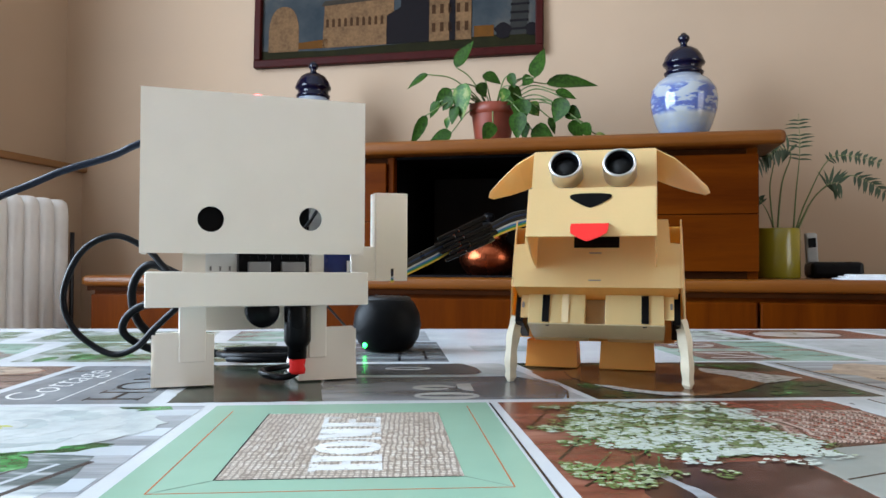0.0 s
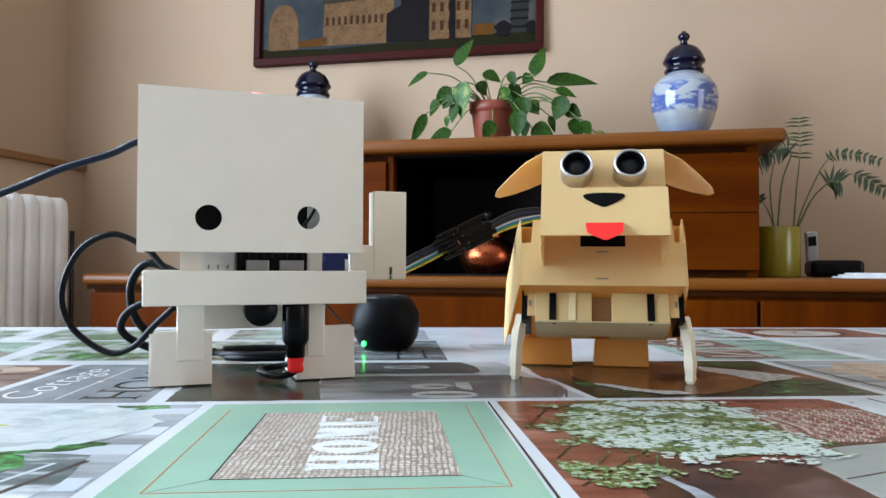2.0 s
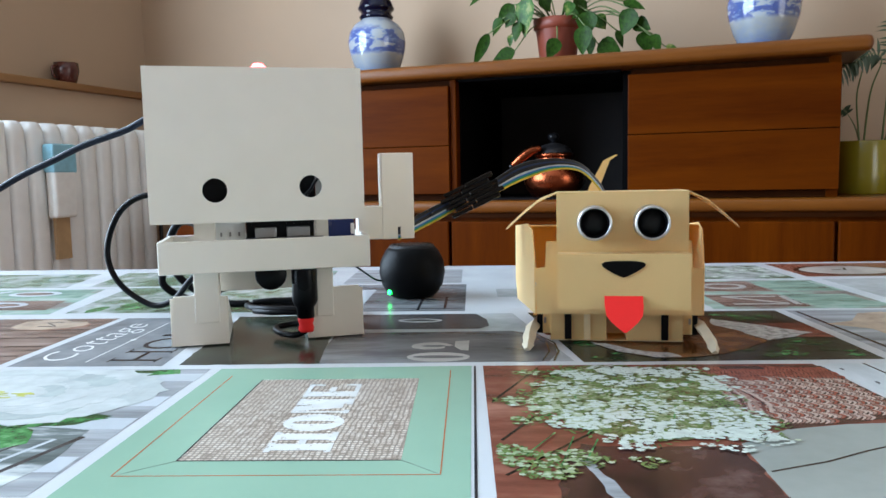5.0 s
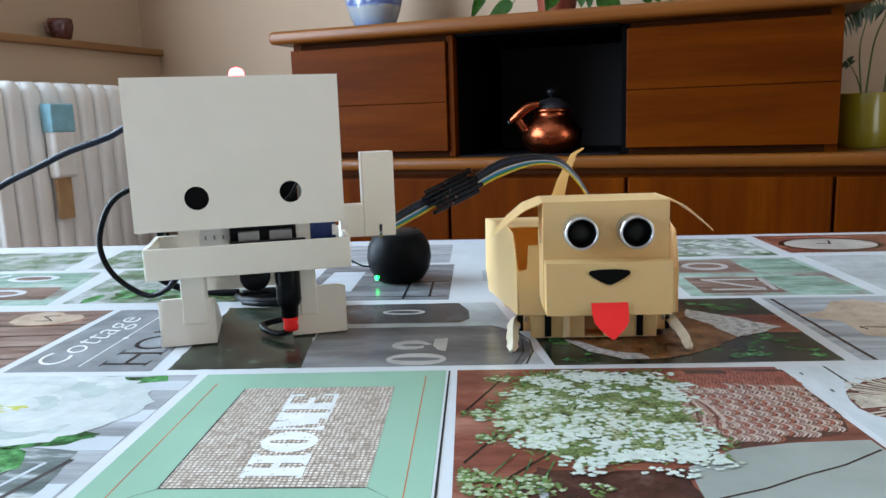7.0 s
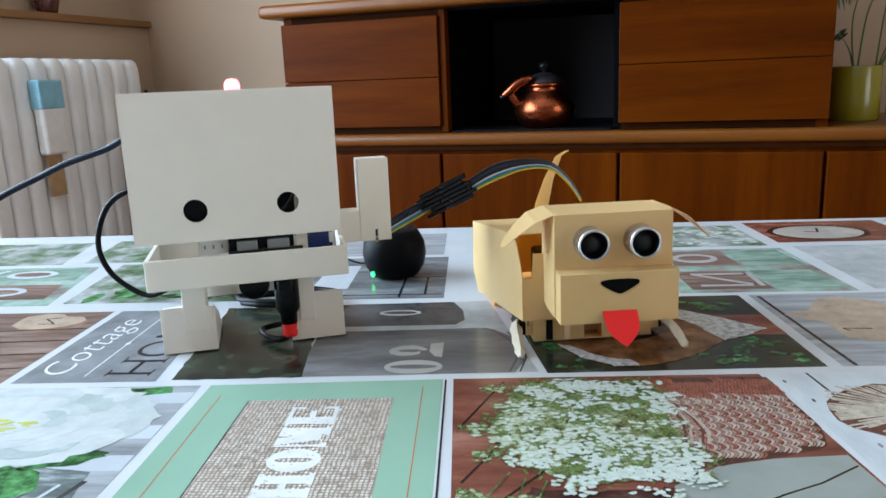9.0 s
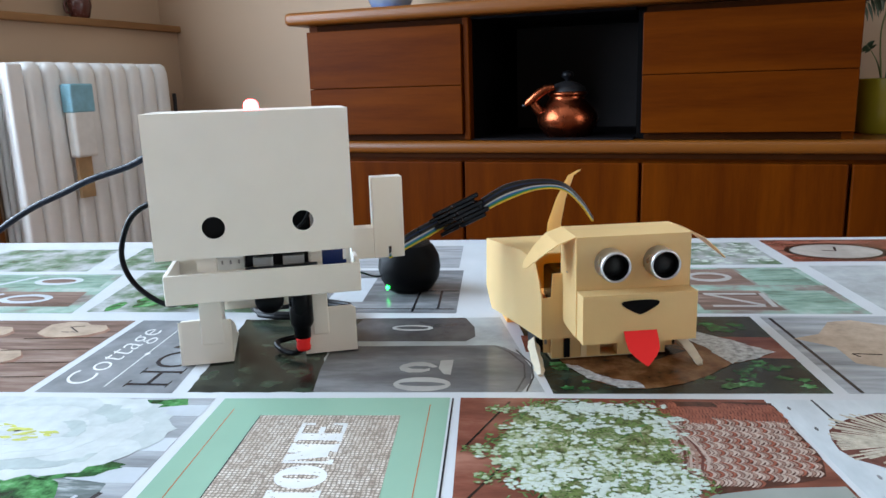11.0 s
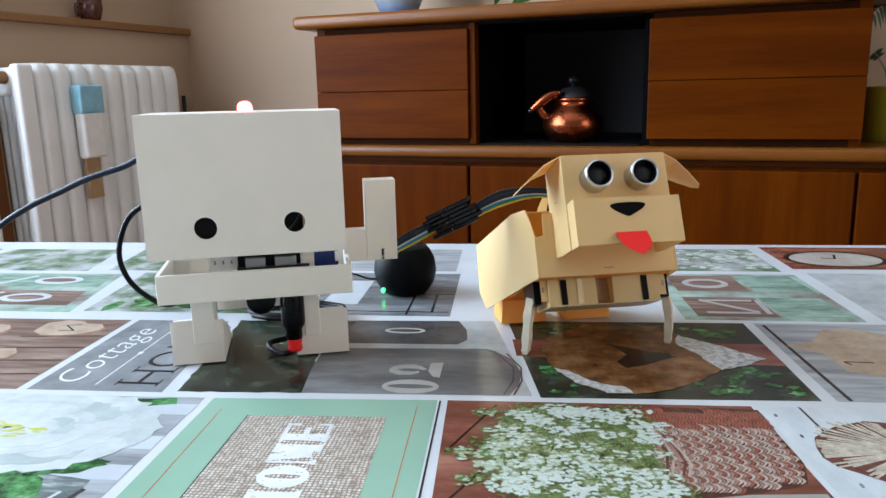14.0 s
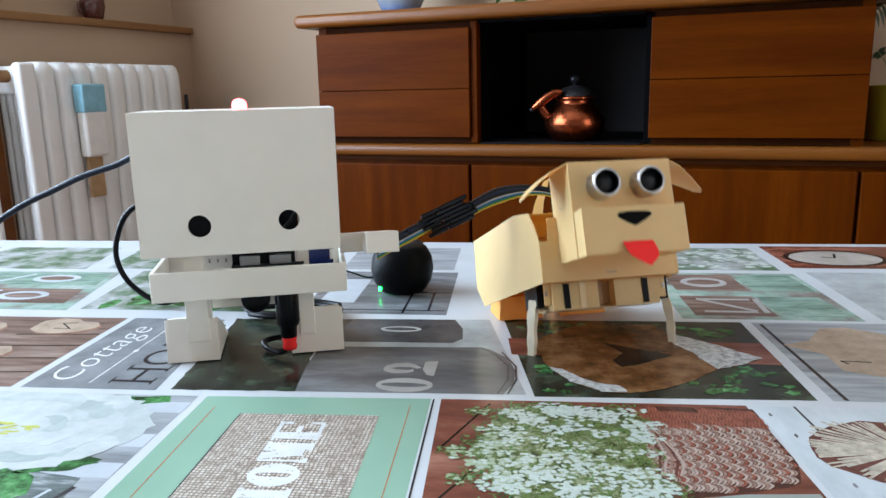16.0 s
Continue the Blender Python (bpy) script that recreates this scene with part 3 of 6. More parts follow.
# ---- the picture on the wall: a cathedral square with a leaning tower ----
def framed_picture():
    x0, x1, z0, z1 = -0.590, 0.222, 1.366, 1.93
    f = thing("framed_picture", ROOM @ pose((x0 + x1) / 2, BACK_Y - 0.002, z0, -2, 0, 0), "large framed photograph of a cathedral square in a mahogany frame", "picture")
    w, h = (x1 - x0) / 2, z1 - z0
    for a in ((-w, w, 0, 0.022), (-w, w, h - 0.022, h), (-w, -w + 0.02, 0.022, h - 0.022), (w - 0.02, w, 0.022, h - 0.022)):
        part("frame_bar", boxed(a[0], a[1], -0.022, 0, a[2], a[3], bevel=0.003), M_FRAME, f)
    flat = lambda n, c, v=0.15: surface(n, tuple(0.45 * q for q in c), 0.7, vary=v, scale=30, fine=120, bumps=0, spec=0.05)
    sky_m = printed("print_evening_sky", [(0.3, (0.016, 0.022, 0.028)), (0.52, (0.038, 0.043, 0.046)), (0.75, (0.10, 0.082, 0.065))], 5, 0.7)
    sky_m.node_tree.nodes["Principled BSDF"].inputs["Specular IOR Level"].default_value = 0.05
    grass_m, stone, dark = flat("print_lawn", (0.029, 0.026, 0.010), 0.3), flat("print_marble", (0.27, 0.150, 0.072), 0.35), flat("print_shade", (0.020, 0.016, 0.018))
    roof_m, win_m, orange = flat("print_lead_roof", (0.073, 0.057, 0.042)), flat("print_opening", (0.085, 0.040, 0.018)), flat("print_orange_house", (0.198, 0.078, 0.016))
    photo = part("photograph", boxed(-w + 0.018, w - 0.018, -0.008, -0.002, 0.018, h - 0.018), sky_m, f, "dim photograph of marble buildings at dusk")

    def shape(name, poly, mat, layer):
        part(name, prismed(poly, -0.008 - 0.0005 * layer, -0.0078, "y"), mat, photo)

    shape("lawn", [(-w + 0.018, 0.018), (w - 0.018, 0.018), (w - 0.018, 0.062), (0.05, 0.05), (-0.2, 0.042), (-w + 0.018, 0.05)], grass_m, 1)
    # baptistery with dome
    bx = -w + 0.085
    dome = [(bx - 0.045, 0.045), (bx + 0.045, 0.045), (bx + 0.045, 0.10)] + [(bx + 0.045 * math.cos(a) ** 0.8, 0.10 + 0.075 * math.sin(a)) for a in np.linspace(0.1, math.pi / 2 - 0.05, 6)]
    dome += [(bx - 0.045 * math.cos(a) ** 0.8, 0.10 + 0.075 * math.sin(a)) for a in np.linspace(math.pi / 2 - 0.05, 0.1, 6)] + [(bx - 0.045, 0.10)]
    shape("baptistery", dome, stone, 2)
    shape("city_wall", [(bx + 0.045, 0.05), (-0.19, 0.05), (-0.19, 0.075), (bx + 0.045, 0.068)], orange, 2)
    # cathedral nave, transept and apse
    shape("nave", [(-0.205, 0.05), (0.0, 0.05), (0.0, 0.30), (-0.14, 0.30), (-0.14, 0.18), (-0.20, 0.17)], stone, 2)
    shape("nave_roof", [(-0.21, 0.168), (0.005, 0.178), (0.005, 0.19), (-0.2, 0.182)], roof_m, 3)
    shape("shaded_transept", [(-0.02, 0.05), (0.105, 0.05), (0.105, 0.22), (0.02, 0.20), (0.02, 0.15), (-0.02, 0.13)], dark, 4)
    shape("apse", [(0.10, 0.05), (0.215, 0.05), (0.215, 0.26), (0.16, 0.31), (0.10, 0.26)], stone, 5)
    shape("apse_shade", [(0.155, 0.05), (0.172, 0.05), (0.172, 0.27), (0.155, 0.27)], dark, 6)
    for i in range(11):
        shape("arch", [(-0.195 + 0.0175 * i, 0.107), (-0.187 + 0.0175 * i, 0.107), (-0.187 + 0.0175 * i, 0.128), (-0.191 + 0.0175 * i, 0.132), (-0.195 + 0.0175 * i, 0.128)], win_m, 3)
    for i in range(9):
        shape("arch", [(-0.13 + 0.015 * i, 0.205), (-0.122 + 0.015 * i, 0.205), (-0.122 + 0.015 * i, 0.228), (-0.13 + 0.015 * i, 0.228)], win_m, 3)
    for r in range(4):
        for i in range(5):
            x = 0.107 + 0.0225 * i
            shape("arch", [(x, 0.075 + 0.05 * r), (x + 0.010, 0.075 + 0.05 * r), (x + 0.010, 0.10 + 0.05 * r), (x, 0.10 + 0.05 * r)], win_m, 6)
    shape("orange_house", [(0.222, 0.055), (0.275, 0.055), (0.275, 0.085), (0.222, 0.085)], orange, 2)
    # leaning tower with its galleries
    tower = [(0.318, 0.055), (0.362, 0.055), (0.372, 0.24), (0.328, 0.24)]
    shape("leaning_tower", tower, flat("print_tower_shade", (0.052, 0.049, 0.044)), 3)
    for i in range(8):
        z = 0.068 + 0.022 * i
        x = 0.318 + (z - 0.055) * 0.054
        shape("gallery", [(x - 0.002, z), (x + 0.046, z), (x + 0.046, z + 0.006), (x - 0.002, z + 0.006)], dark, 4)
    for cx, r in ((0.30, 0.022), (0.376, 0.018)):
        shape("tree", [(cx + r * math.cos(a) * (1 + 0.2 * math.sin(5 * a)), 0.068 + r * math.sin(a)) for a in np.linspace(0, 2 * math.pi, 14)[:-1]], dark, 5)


framed_picture()


# ---- the side wall: shelf, radiator and cup ----
structure("window_sill_shelf", boxed(UPPER_X, -1.132, -0.415, BACK_Y, 1.086, 1.106, bevel=0.004), M_SHELF, ROOM, "honey coloured wooden shelf along the wall")


def radiator():
    r = thing("radiator", ROOM @ pose(-1.095, 0, 0), "white cast column radiator under the shelf", "radiator")
    # one cast column: a broad flat front with rounded edges, a waist behind it and a domed head
    outline = [(-0.052, -0.014), (-0.020, -0.0235), (0.034, -0.0235), (0.043, -0.0205), (0.047, -0.013), (0.047, 0.013), (0.043, 0.0205), (0.034, 0.0235), (-0.020, 0.0235), (-0.052, 0.014)]
    col = bmesh.new()
    rings = []
    for z, kx, ky in ((0.115, 0.70, 0.55), (0.125, 0.92, 0.85), (0.150, 1.0, 1.0), (0.930, 1.0, 1.0), (0.955, 0.97, 0.97), (0.970, 0.88, 0.86), (0.978, 0.70, 0.62)):
        rings.append([col.verts.new((x * kx, y * ky, z)) for x, y in outline])
    for a, b in zip(rings, rings[1:]):
        for i in range(len(outline)):
            j = (i + 1) % len(outline)
            col.faces.new((a[i], a[j], b[j], b[i])).smooth = True
    col.faces.new(list(reversed(rings[0])))
    col.faces.new(rings[-1])
    me = mesh_of("column", col, M_RAD)
    for i in range(1, 10):
        part("column", me, None, r, "", pose(0, -0.262 + 0.0535 * i, 0.01))
    # the end section shows its separate tubes from the side
    end = part("end_section", boxed(0.020, 0.047, -0.2850, -0.2390, 0.125, 0.985, bevel=0.008, seg=3), M_RAD, r, "end section with open tubes")
    for x in (-0.040, -0.018, 0.004):
        part("tube", sweep([Vector((x, -0.262, 0.14)), Vector((x, -0.262, 0.5)), Vector((x, -0.262, 0.95))], 0.0085, 12), M_RAD, end)
    for z0, z1 in ((0.125, 0.175), (0.520, 0.550), (0.915, 0.978)):
        part("header", boxed(-0.052, 0.0200, -0.2800, -0.2440, z0, z1, bevel=0.007, seg=3), M_RAD, end)
    for y in (-0.262, 0.2195):
        part("foot", boxed(-0.03, 0.03, y - 0.012, y + 0.012, 0, 0.14), M_RAD, r)
    valve = part("valve", sweep([Vector((0, -0.275, 0.955)), Vector((0, -0.32, 0.955)), Vector((0, -0.365, 0.955))], 0.014, 14), M_SHELF, r, "brass coloured valve")
    part("pipe", sweep([Vector((0, -0.355, 0.95)), Vector((0, -0.355, 0.5)), Vector((0, -0.355, 0.0))], 0.012, 12), M_RAD, r)
    h = thing("radiator_humidifier", ROOM @ pose(-1.035, -0.115, 0.76), "white and pale blue humidifier hanging on the radiator", "humidifier")
    part("tank", boxed(-0.008, 0.022, -0.034, 0.034, 0.0, 0.115, bevel=0.008, seg=3), M_WHITE, h)
    part("cover", boxed(-0.009, 0.0235, -0.036, 0.036, 0.108, 0.176, bevel=0.004), M_BLUE, h, "pale blue cover")
    part("wick", boxed(-0.006, 0.004, -0.02, 0.022, -0.10, 0.001), M_RAD_TAPE, h, "brown paper wick")


radiator()
structure("window_post", boxed(LEFT_X, -1.108, -0.415, -0.300, 0.0, 0.915, bevel=0.004), M_EDGE, ROOM, "varnished wooden post beside the window")
structure("corner_pipe", sweep([Vector((-1.128, 0.352, 0.0)), Vector((-1.128, 0.352, 0.5)), Vector((-1.128, 0.352, 0.905))], 0.006, 12), M_DARKMETAL, ROOM, "dark iron heating pipe in the corner")


def cup():
    c = thing("small_cup", ROOM @ pose(-1.168, 0.065, 1.106), "small dark red glazed cup on the shelf", "cup")
    part("bowl", lathe([(0, 0), (0.021, 0), (0.025, 0.007), (0.0315, 0.033), (0.030, 0.054), (0.028, 0.054), (0.029, 0.033), (0.021, 0.007), (0, 0.006)], 32), surface("oxblood_glaze", (0.075, 0.02, 0.014), 0.25, vary=0.3), c)
    part("handle", sweep(spline([(0.0, -0.028, 0.044), (0.0, -0.046, 0.039), (0.0, -0.044, 0.016), (0.0, -0.027, 0.013)], 6), 0.003, 8), bpy.data.materials["oxblood_glaze"], c)


cup()


# ---- the dining table and its printed cloth ----


def dining_table():
    t = thing("dining_table", pose(0, 0.1, 0), "wooden dining table under a printed tablecloth", "table")
    part("tabletop", boxed(-0.85, 0.85, -0.62, 0.652, 0.715, 0.7470, bevel=0.004), M_WOOD, t)
    for x in (-0.78, 0.78):
        for y in (-0.55, 0.58):
            part("leg", boxed(x - 0.035, x + 0.035, y - 0.035, y + 0.035, 0, 0.715, bevel=0.005), M_WOOD_Z, t)


dining_table()
M_CLOTH = surface("white_vinyl_cloth", (0.60, 0.63, 0.66), 0.2, vary=0.04, scale=20, fine=900, bumps=0.08, spec=0.45)
CLOTH = thing("tablecloth", pose(0, 0, 0), "glossy vinyl tablecloth printed with garden and cottage photographs", "tablecloth")


def cloth_sheet():
    bm = bmesh.new()
    box(bm, -0.856, 0.856, -0.526, 0.7575, 0.7474, 0.7496, bevel=0.0008)
    for a in ((-0.857, 0.857, 0.7570, 0.7585), (-0.857, 0.857, -0.5275, -0.526), (-0.857, -0.8555, -0.526, 0.757), (0.8555, 0.857, -0.526, 0.757)):
        part("overhang", boxed(a[0], a[1], a[2], a[3], 0.56, 0.7490), M_CLOTH, CLOTH)
    return part("sheet", bm, M_CLOTH, CLOTH)


cloth_sheet()


def flat(name, poly, mat, layer, parent=CLOTH, label=""):
    """A printed area of the cloth."""
    z = 0.7496 + 0.00006 * layer
    return part(name, prismed(poly, z - 0.00003, z + 0.00003, "z"), mat, parent, label)


def rect(x0, x1, y0, y1, skew0=0.0, skew1=0.0):
    return [(x0, y0), (x1, y0), (x1 + skew1, y1), (x0 + skew0, y1)]


# inks of the printed photographs
def ink(name, colour, vary=0.2, scale=60, fine=350, rough=0.22):
    return surface(name, colour, rough, vary=vary, scale=scale, fine=fine, bumps=0.03, spec=0.22)


I_GREEN = ink("print_mint_green", (0.27, 0.43, 0.325), 0.05, 12)
I_SIGNGREEN = printed("print_faded_green", [(0.28, (0.10, 0.13, 0.10)), (0.46, (0.19, 0.29, 0.23)), (0.62, (0.30, 0.42, 0.35)), (0.78, (0.48, 0.52, 0.49))], 30, stretch=(1, 3, 1))
I_ORANGE = ink("print_rust_line", (0.45, 0.13, 0.05), 0.2)
I_PALE = ink("print_pale_slats", (0.50, 0.54, 0.58), 0.1, 30)
I_GREYWOOD = printed("print_grey_boards", [(0.25, (0.16, 0.17, 0.18)), (0.5, (0.33, 0.35, 0.37)), (0.75, (0.50, 0.53, 0.56))], 12, stretch=(1, 8, 1))
I_PETAL_A = ink("print_petal_white", (0.54, 0.58, 0.58), 0.10, 90)
I_PETAL_B = ink("print_petal_shade", (0.49, 0.535, 0.535), 0.10, 90)
I_PETAL_C = ink("print_petal_deep_shade", (0.42, 0.475, 0.47), 0.15, 70)
I_GLASSVASE = printed("print_glass_vase", [(0.3, (0.03, 0.045, 0.04)), (0.48, (0.16, 0.19, 0.19)), (0.56, (0.45, 0.49, 0.50)), (0.7, (0.68, 0.72, 0.73))], 26, stretch=(0.6, 2.2, 1))
I_FLORET_C = ink("print_floret_cream", (0.41, 0.47, 0.33), 0.15, 300, 900)
I_SLAB = printed("print_grey_green_slab", [(0.3, (0.20, 0.225, 0.205)), (0.7, (0.33, 0.355, 0.33))], 9)
I_UNDER = printed("print_dark_undergrowth", [(0.3, (0.012, 0.006, 0.006)), (0.5, (0.060, 0.024, 0.020)), (0.66, (0.12, 0.075, 0.065)), (0.78, (0.10, 0.16, 0.07))], 50)
I_LEAFLET = ink("print_leaflet", (0.13, 0.19, 0.06), 0.4, 200, 700)
I_LEAFLET_D = ink("print_leaflet_dark", (0.06, 0.09, 0.03), 0.4, 200, 700)
I_WICKER_B = ink("print_wicker_gaps", (0.075, 0.03, 0.022), 0.3, 200)
I_WICKER_R = ink("print_wicker_red", (0.27, 0.085, 0.055), 0.3, 200)
I_POLLEN = ink("print_pollen", (0.50, 0.52, 0.13), 0.3, 120)
I_LEAF = printed("print_leaves", [(0.25, (0.008, 0.02, 0.008)), (0.45, (0.03, 0.09, 0.03)), (0.58, (0.09, 0.28, 0.09)), (0.75, (0.3, 0.5, 0.3))], 90)
I_LEAF_LIT = ink("print_sunlit_leaf", (0.040, 0.115, 0.034), 0.6, 160)
I_FOLIAGE = printed("print_foliage", [(0.3, (0.02, 0.035, 0.012)), (0.45, (0.12, 0.14, 0.06)), (0.56, (0.27, 0.31, 0.17)), (0.70, (0.50, 0.55, 0.42))], 170)
I_FLORET = ink("print_floret_white", (0.55, 0.62, 0.56), 0.15, 300, 900)
I_FLORET_B = ink("print_floret_green", (0.30, 0.37, 0.21), 0.2, 300, 900)
I_REDWOOD = printed("print_red_boards", [(0.25, (0.06, 0.018, 0.012)), (0.5, (0.19, 0.062, 0.04)), (0.75, (0.36, 0.17, 0.12))], 14, stretch=(1, 3, 1))
I_WICKER = ink("print_wicker", (0.30, 0.185, 0.15), 0.3, 200)
I_WICKER_L = ink("print_wicker_light", (0.44, 0.335, 0.285), 0.2, 200)
I_WICKER_D = ink("print_wicker_dark", (0.13, 0.05, 0.04), 0.3, 200)
I_SLATE = printed("print_slate", [(0.3, (0.15, 0.16, 0.17)), (0.7, (0.27, 0.285, 0.30))], 40)
I_JAR = printed("print_zinc_pail", [(0.25, (0.07, 0.07, 0.073)), (0.5, (0.145, 0.145, 0.15)), (0.75, (0.29, 0.295, 0.31))], 22, stretch=(0.5, 1.5, 1))
I_JAR_D = printed("print_dark_pail", [(0.3, (0.035, 0.033, 0.034)), (0.7, (0.11, 0.105, 0.105))], 25)
I_MIST = printed("print_pale_stone", [(0.3, (0.29, 0.31, 0.31)), (0.7, (0.50, 0.53, 0.54))], 30)
I_SHADE = printed("print_dark_hedge", [(0.3, (0.006, 0.009, 0.006)), (0.5, (0.028, 0.034, 0.026)), (0.62, (0.045, 0.066, 0.042)), (0.75, (0.13, 0.155, 0.13))], 65)
I_SLICE = printed("print_wood_slice", [(0.28, (0.045, 0.020, 0.008)), (0.5, (0.14, 0.060, 0.020)), (0.72, (0.27, 0.145, 0.065))], 75)
I_BARK = printed("print_pale_bark", [(0.30, (0.16, 0.16, 0.15)), (0.45, (0.40, 0.41, 0.40)), (0.65, (0.64, 0.66, 0.66))], 260)
I_DARK = ink("print_black_brown", (0.02, 0.013, 0.01), 0.3)
I_COOKIE = ink("print_biscuit", (0.43, 0.335, 0.255), 0.25, 60)
I_COOKIE_D = ink("print_biscuit_shade", (0.27, 0.155, 0.115), 0.3, 60)
I_WHITE = ink("print_white_letters", (0.70, 0.71, 0.70), 0.06)
I_CHALK = ink("print_grey_letters", (0.40, 0.39, 0.37), 0.12)
I_INKBLACK = ink("print_dark_letters", (0.025, 0.025, 0.03), 0.2)
I_BLUEGREY = printed("print_pale_blue_boards", [(0.3, (0.45, 0.50, 0.53)), (0.6, (0.60, 0.65, 0.68)), (0.8, (0.70, 0.74, 0.77))], 16, stretch=(3, 1, 1))
I_SIGN = printed("print_painted_signs", [(0.25, (0.07, 0.06, 0.055)), (0.42, (0.25, 0.22, 0.20)), (0.55, (0.28, 0.42, 0.35)), (0.7, (0.50, 0.52, 0.50))], 26)
I_GARDEN = printed("print_garden", [(0.25, (0.03, 0.05, 0.03)), (0.42, (0.13, 0.20, 0.12)), (0.55, (0.35, 0.37, 0.36)), (0.72, (0.58, 0.62, 0.62))], 34)
I_BROWN = printed("print_brown_boards", [(0.25, (0.07, 0.045, 0.035)), (0.5, (0.20, 0.135, 0.11)), (0.75, (0.36, 0.28, 0.24))], 14, stretch=(1, 7, 1))
I_PAVING = printed("print_grey_paving", [(0.25, (0.05, 0.055, 0.06)), (0.5, (0.16, 0.17, 0.18)), (0.75, (0.34, 0.36, 0.38))], 18, stretch=(1, 3, 1))
I_STRAW = ink("print_pale_straw", (0.48, 0.43, 0.35), 0.35, 250)
I_CLOCK = ink("print_clock_face", (0.42, 0.38, 0.34), 0.2, 40)


def burlap():
    m, nt, b = nodes_of("print_burlap")
    v = coords(nt)
    facs = []
    for d in ("X", "Y"):
        w = put(nt, "ShaderNodeTexWave", Scale=160.0, Distortion=3.4, Detail=2.0)
        w.bands_direction = d
        nt.links.new(v, w.inputs["Vector"])
        facs.append(ramp(nt, w.outputs[1], [(0.12, (0.2, 0.2, 0.2)), (0.5, (1, 1, 1))]))
    weave = mix(nt, 1.0, facs[0], facs[1], "MULTIPLY")
    tone = ramp(nt, noise_fac(nt, v, 330, 3), [(0.34, (0.29, 0.23, 0.19)), (0.46, (0.57, 0.49, 0.41)), (0.64, (0.76, 0.71, 0.64))])
    nt.links.new(mix(nt, weave, (0.19, 0.15, 0.12), tone), b.inputs["Base Color"])
    b.inputs["Roughness"].default_value = 0.33
    return m


I_BURLAP = burlap()


def lettering(name, text, mat, layer, parent, x_top, x_base, y0, y1, shear=0.0, bold=0.0):
    """Words printed along y, with the letters' tops towards -x."""
    cu = bpy.data.curves.new(name, "FONT")
    cu.body, cu.size, cu.shear, cu.resolution_u = text, 1.0, shear, 4
    cu.offset = bold
    tmp = new(name + "_type", cu)
    me = bpy.data.meshes.new_from_object(tmp)
    bpy.data.objects.remove(tmp)
    co = np.array([v.co[:] for v in me.vertices])
    lo, hi = co.min(0), co.max(0)
    z = 0.7496 + 0.00006 * layer + 0.00003
    for v in me.vertices:
        a, b_ = (v.co.x - lo[0]) / (hi[0] - lo[0]), (v.co.y - lo[1]) / (hi[1] - lo[1])
        v.co = (x_base + (x_top - x_base) * b_, y0 + (y1 - y0) * a, z)
    me.materials.clear()
    me.materials.append(mat)
    ob = new(name, me)
    ob.parent = parent
    return ob


def ellipse(cx, cy, rx, ry, n=24, turn=0.0, wob=0.0, seed=0):
    r = random.Random(seed)
    out = []
    for i in range(n):
        a = 2 * math.pi * i / n
        k = 1 + wob * r.uniform(-1, 1)
        x, y = rx * k * math.cos(a), ry * k * math.sin(a)
        out.append((cx + x * math.cos(turn) - y * math.sin(turn), cy + x * math.sin(turn) + y * math.cos(turn)))
    return out


def stroke(a, b, w):
    (x0, y0), (x1, y1) = a, b
    d = math.hypot(x1 - x0, y1 - y0)
    nx, ny = -(y1 - y0) / d * w / 2, (x1 - x0) / d * w / 2
    return [(x0 + nx, y0 + ny), (x0 - nx, y0 - ny), (x1 - nx, y1 - ny), (x1 + nx, y1 + ny)]


def inside(p, poly):
    c = False
    for (x0, y0), (x1, y1) in zip(poly, poly[1:] + poly[:1]):
        if (y0 > p[1]) != (y1 > p[1]) and p[0] < (x1 - x0) * (p[1] - y0) / (y1 - y0) + x0:
            c = not c
    return c


def rough_edge(poly, step=0.004, amp=0.0012, seed=1):
    r = random.Random(seed)
    out = []
    for (x0, y0), (x1, y1) in zip(poly, poly[1:] + poly[:1]):
        n = max(1, int(math.hypot(x1 - x0, y1 - y0) / step))
        out += [(x0 + (x1 - x0) * i / n + r.uniform(-amp, amp), y0 + (y1 - y0) * i / n + r.uniform(-amp, amp)) for i in range(n)]
    return out


def many(name, polys, mat, layer, parent, label=""):
    """Printed flecks too fine to pick apart, as one flat sheet of pieces."""
    z = 0.7496 + 0.00006 * layer + 0.00003
    vs, fs = [], []
    for i, p in enumerate(polys):
        dz = 0.00005 * ((i * 0.618) % 1)
        fs.append(tuple(range(len(vs), len(vs) + len(p))))
        vs += [(x, y, z + dz) for x, y in p]
    me = bpy.data.meshes.new(name)
    me.from_pydata(vs, [], fs)
    me.materials.append(mat)
    ob = new(name, me)
    ob.parent = parent
    return tagged(ob, label, "", "", "stuff")


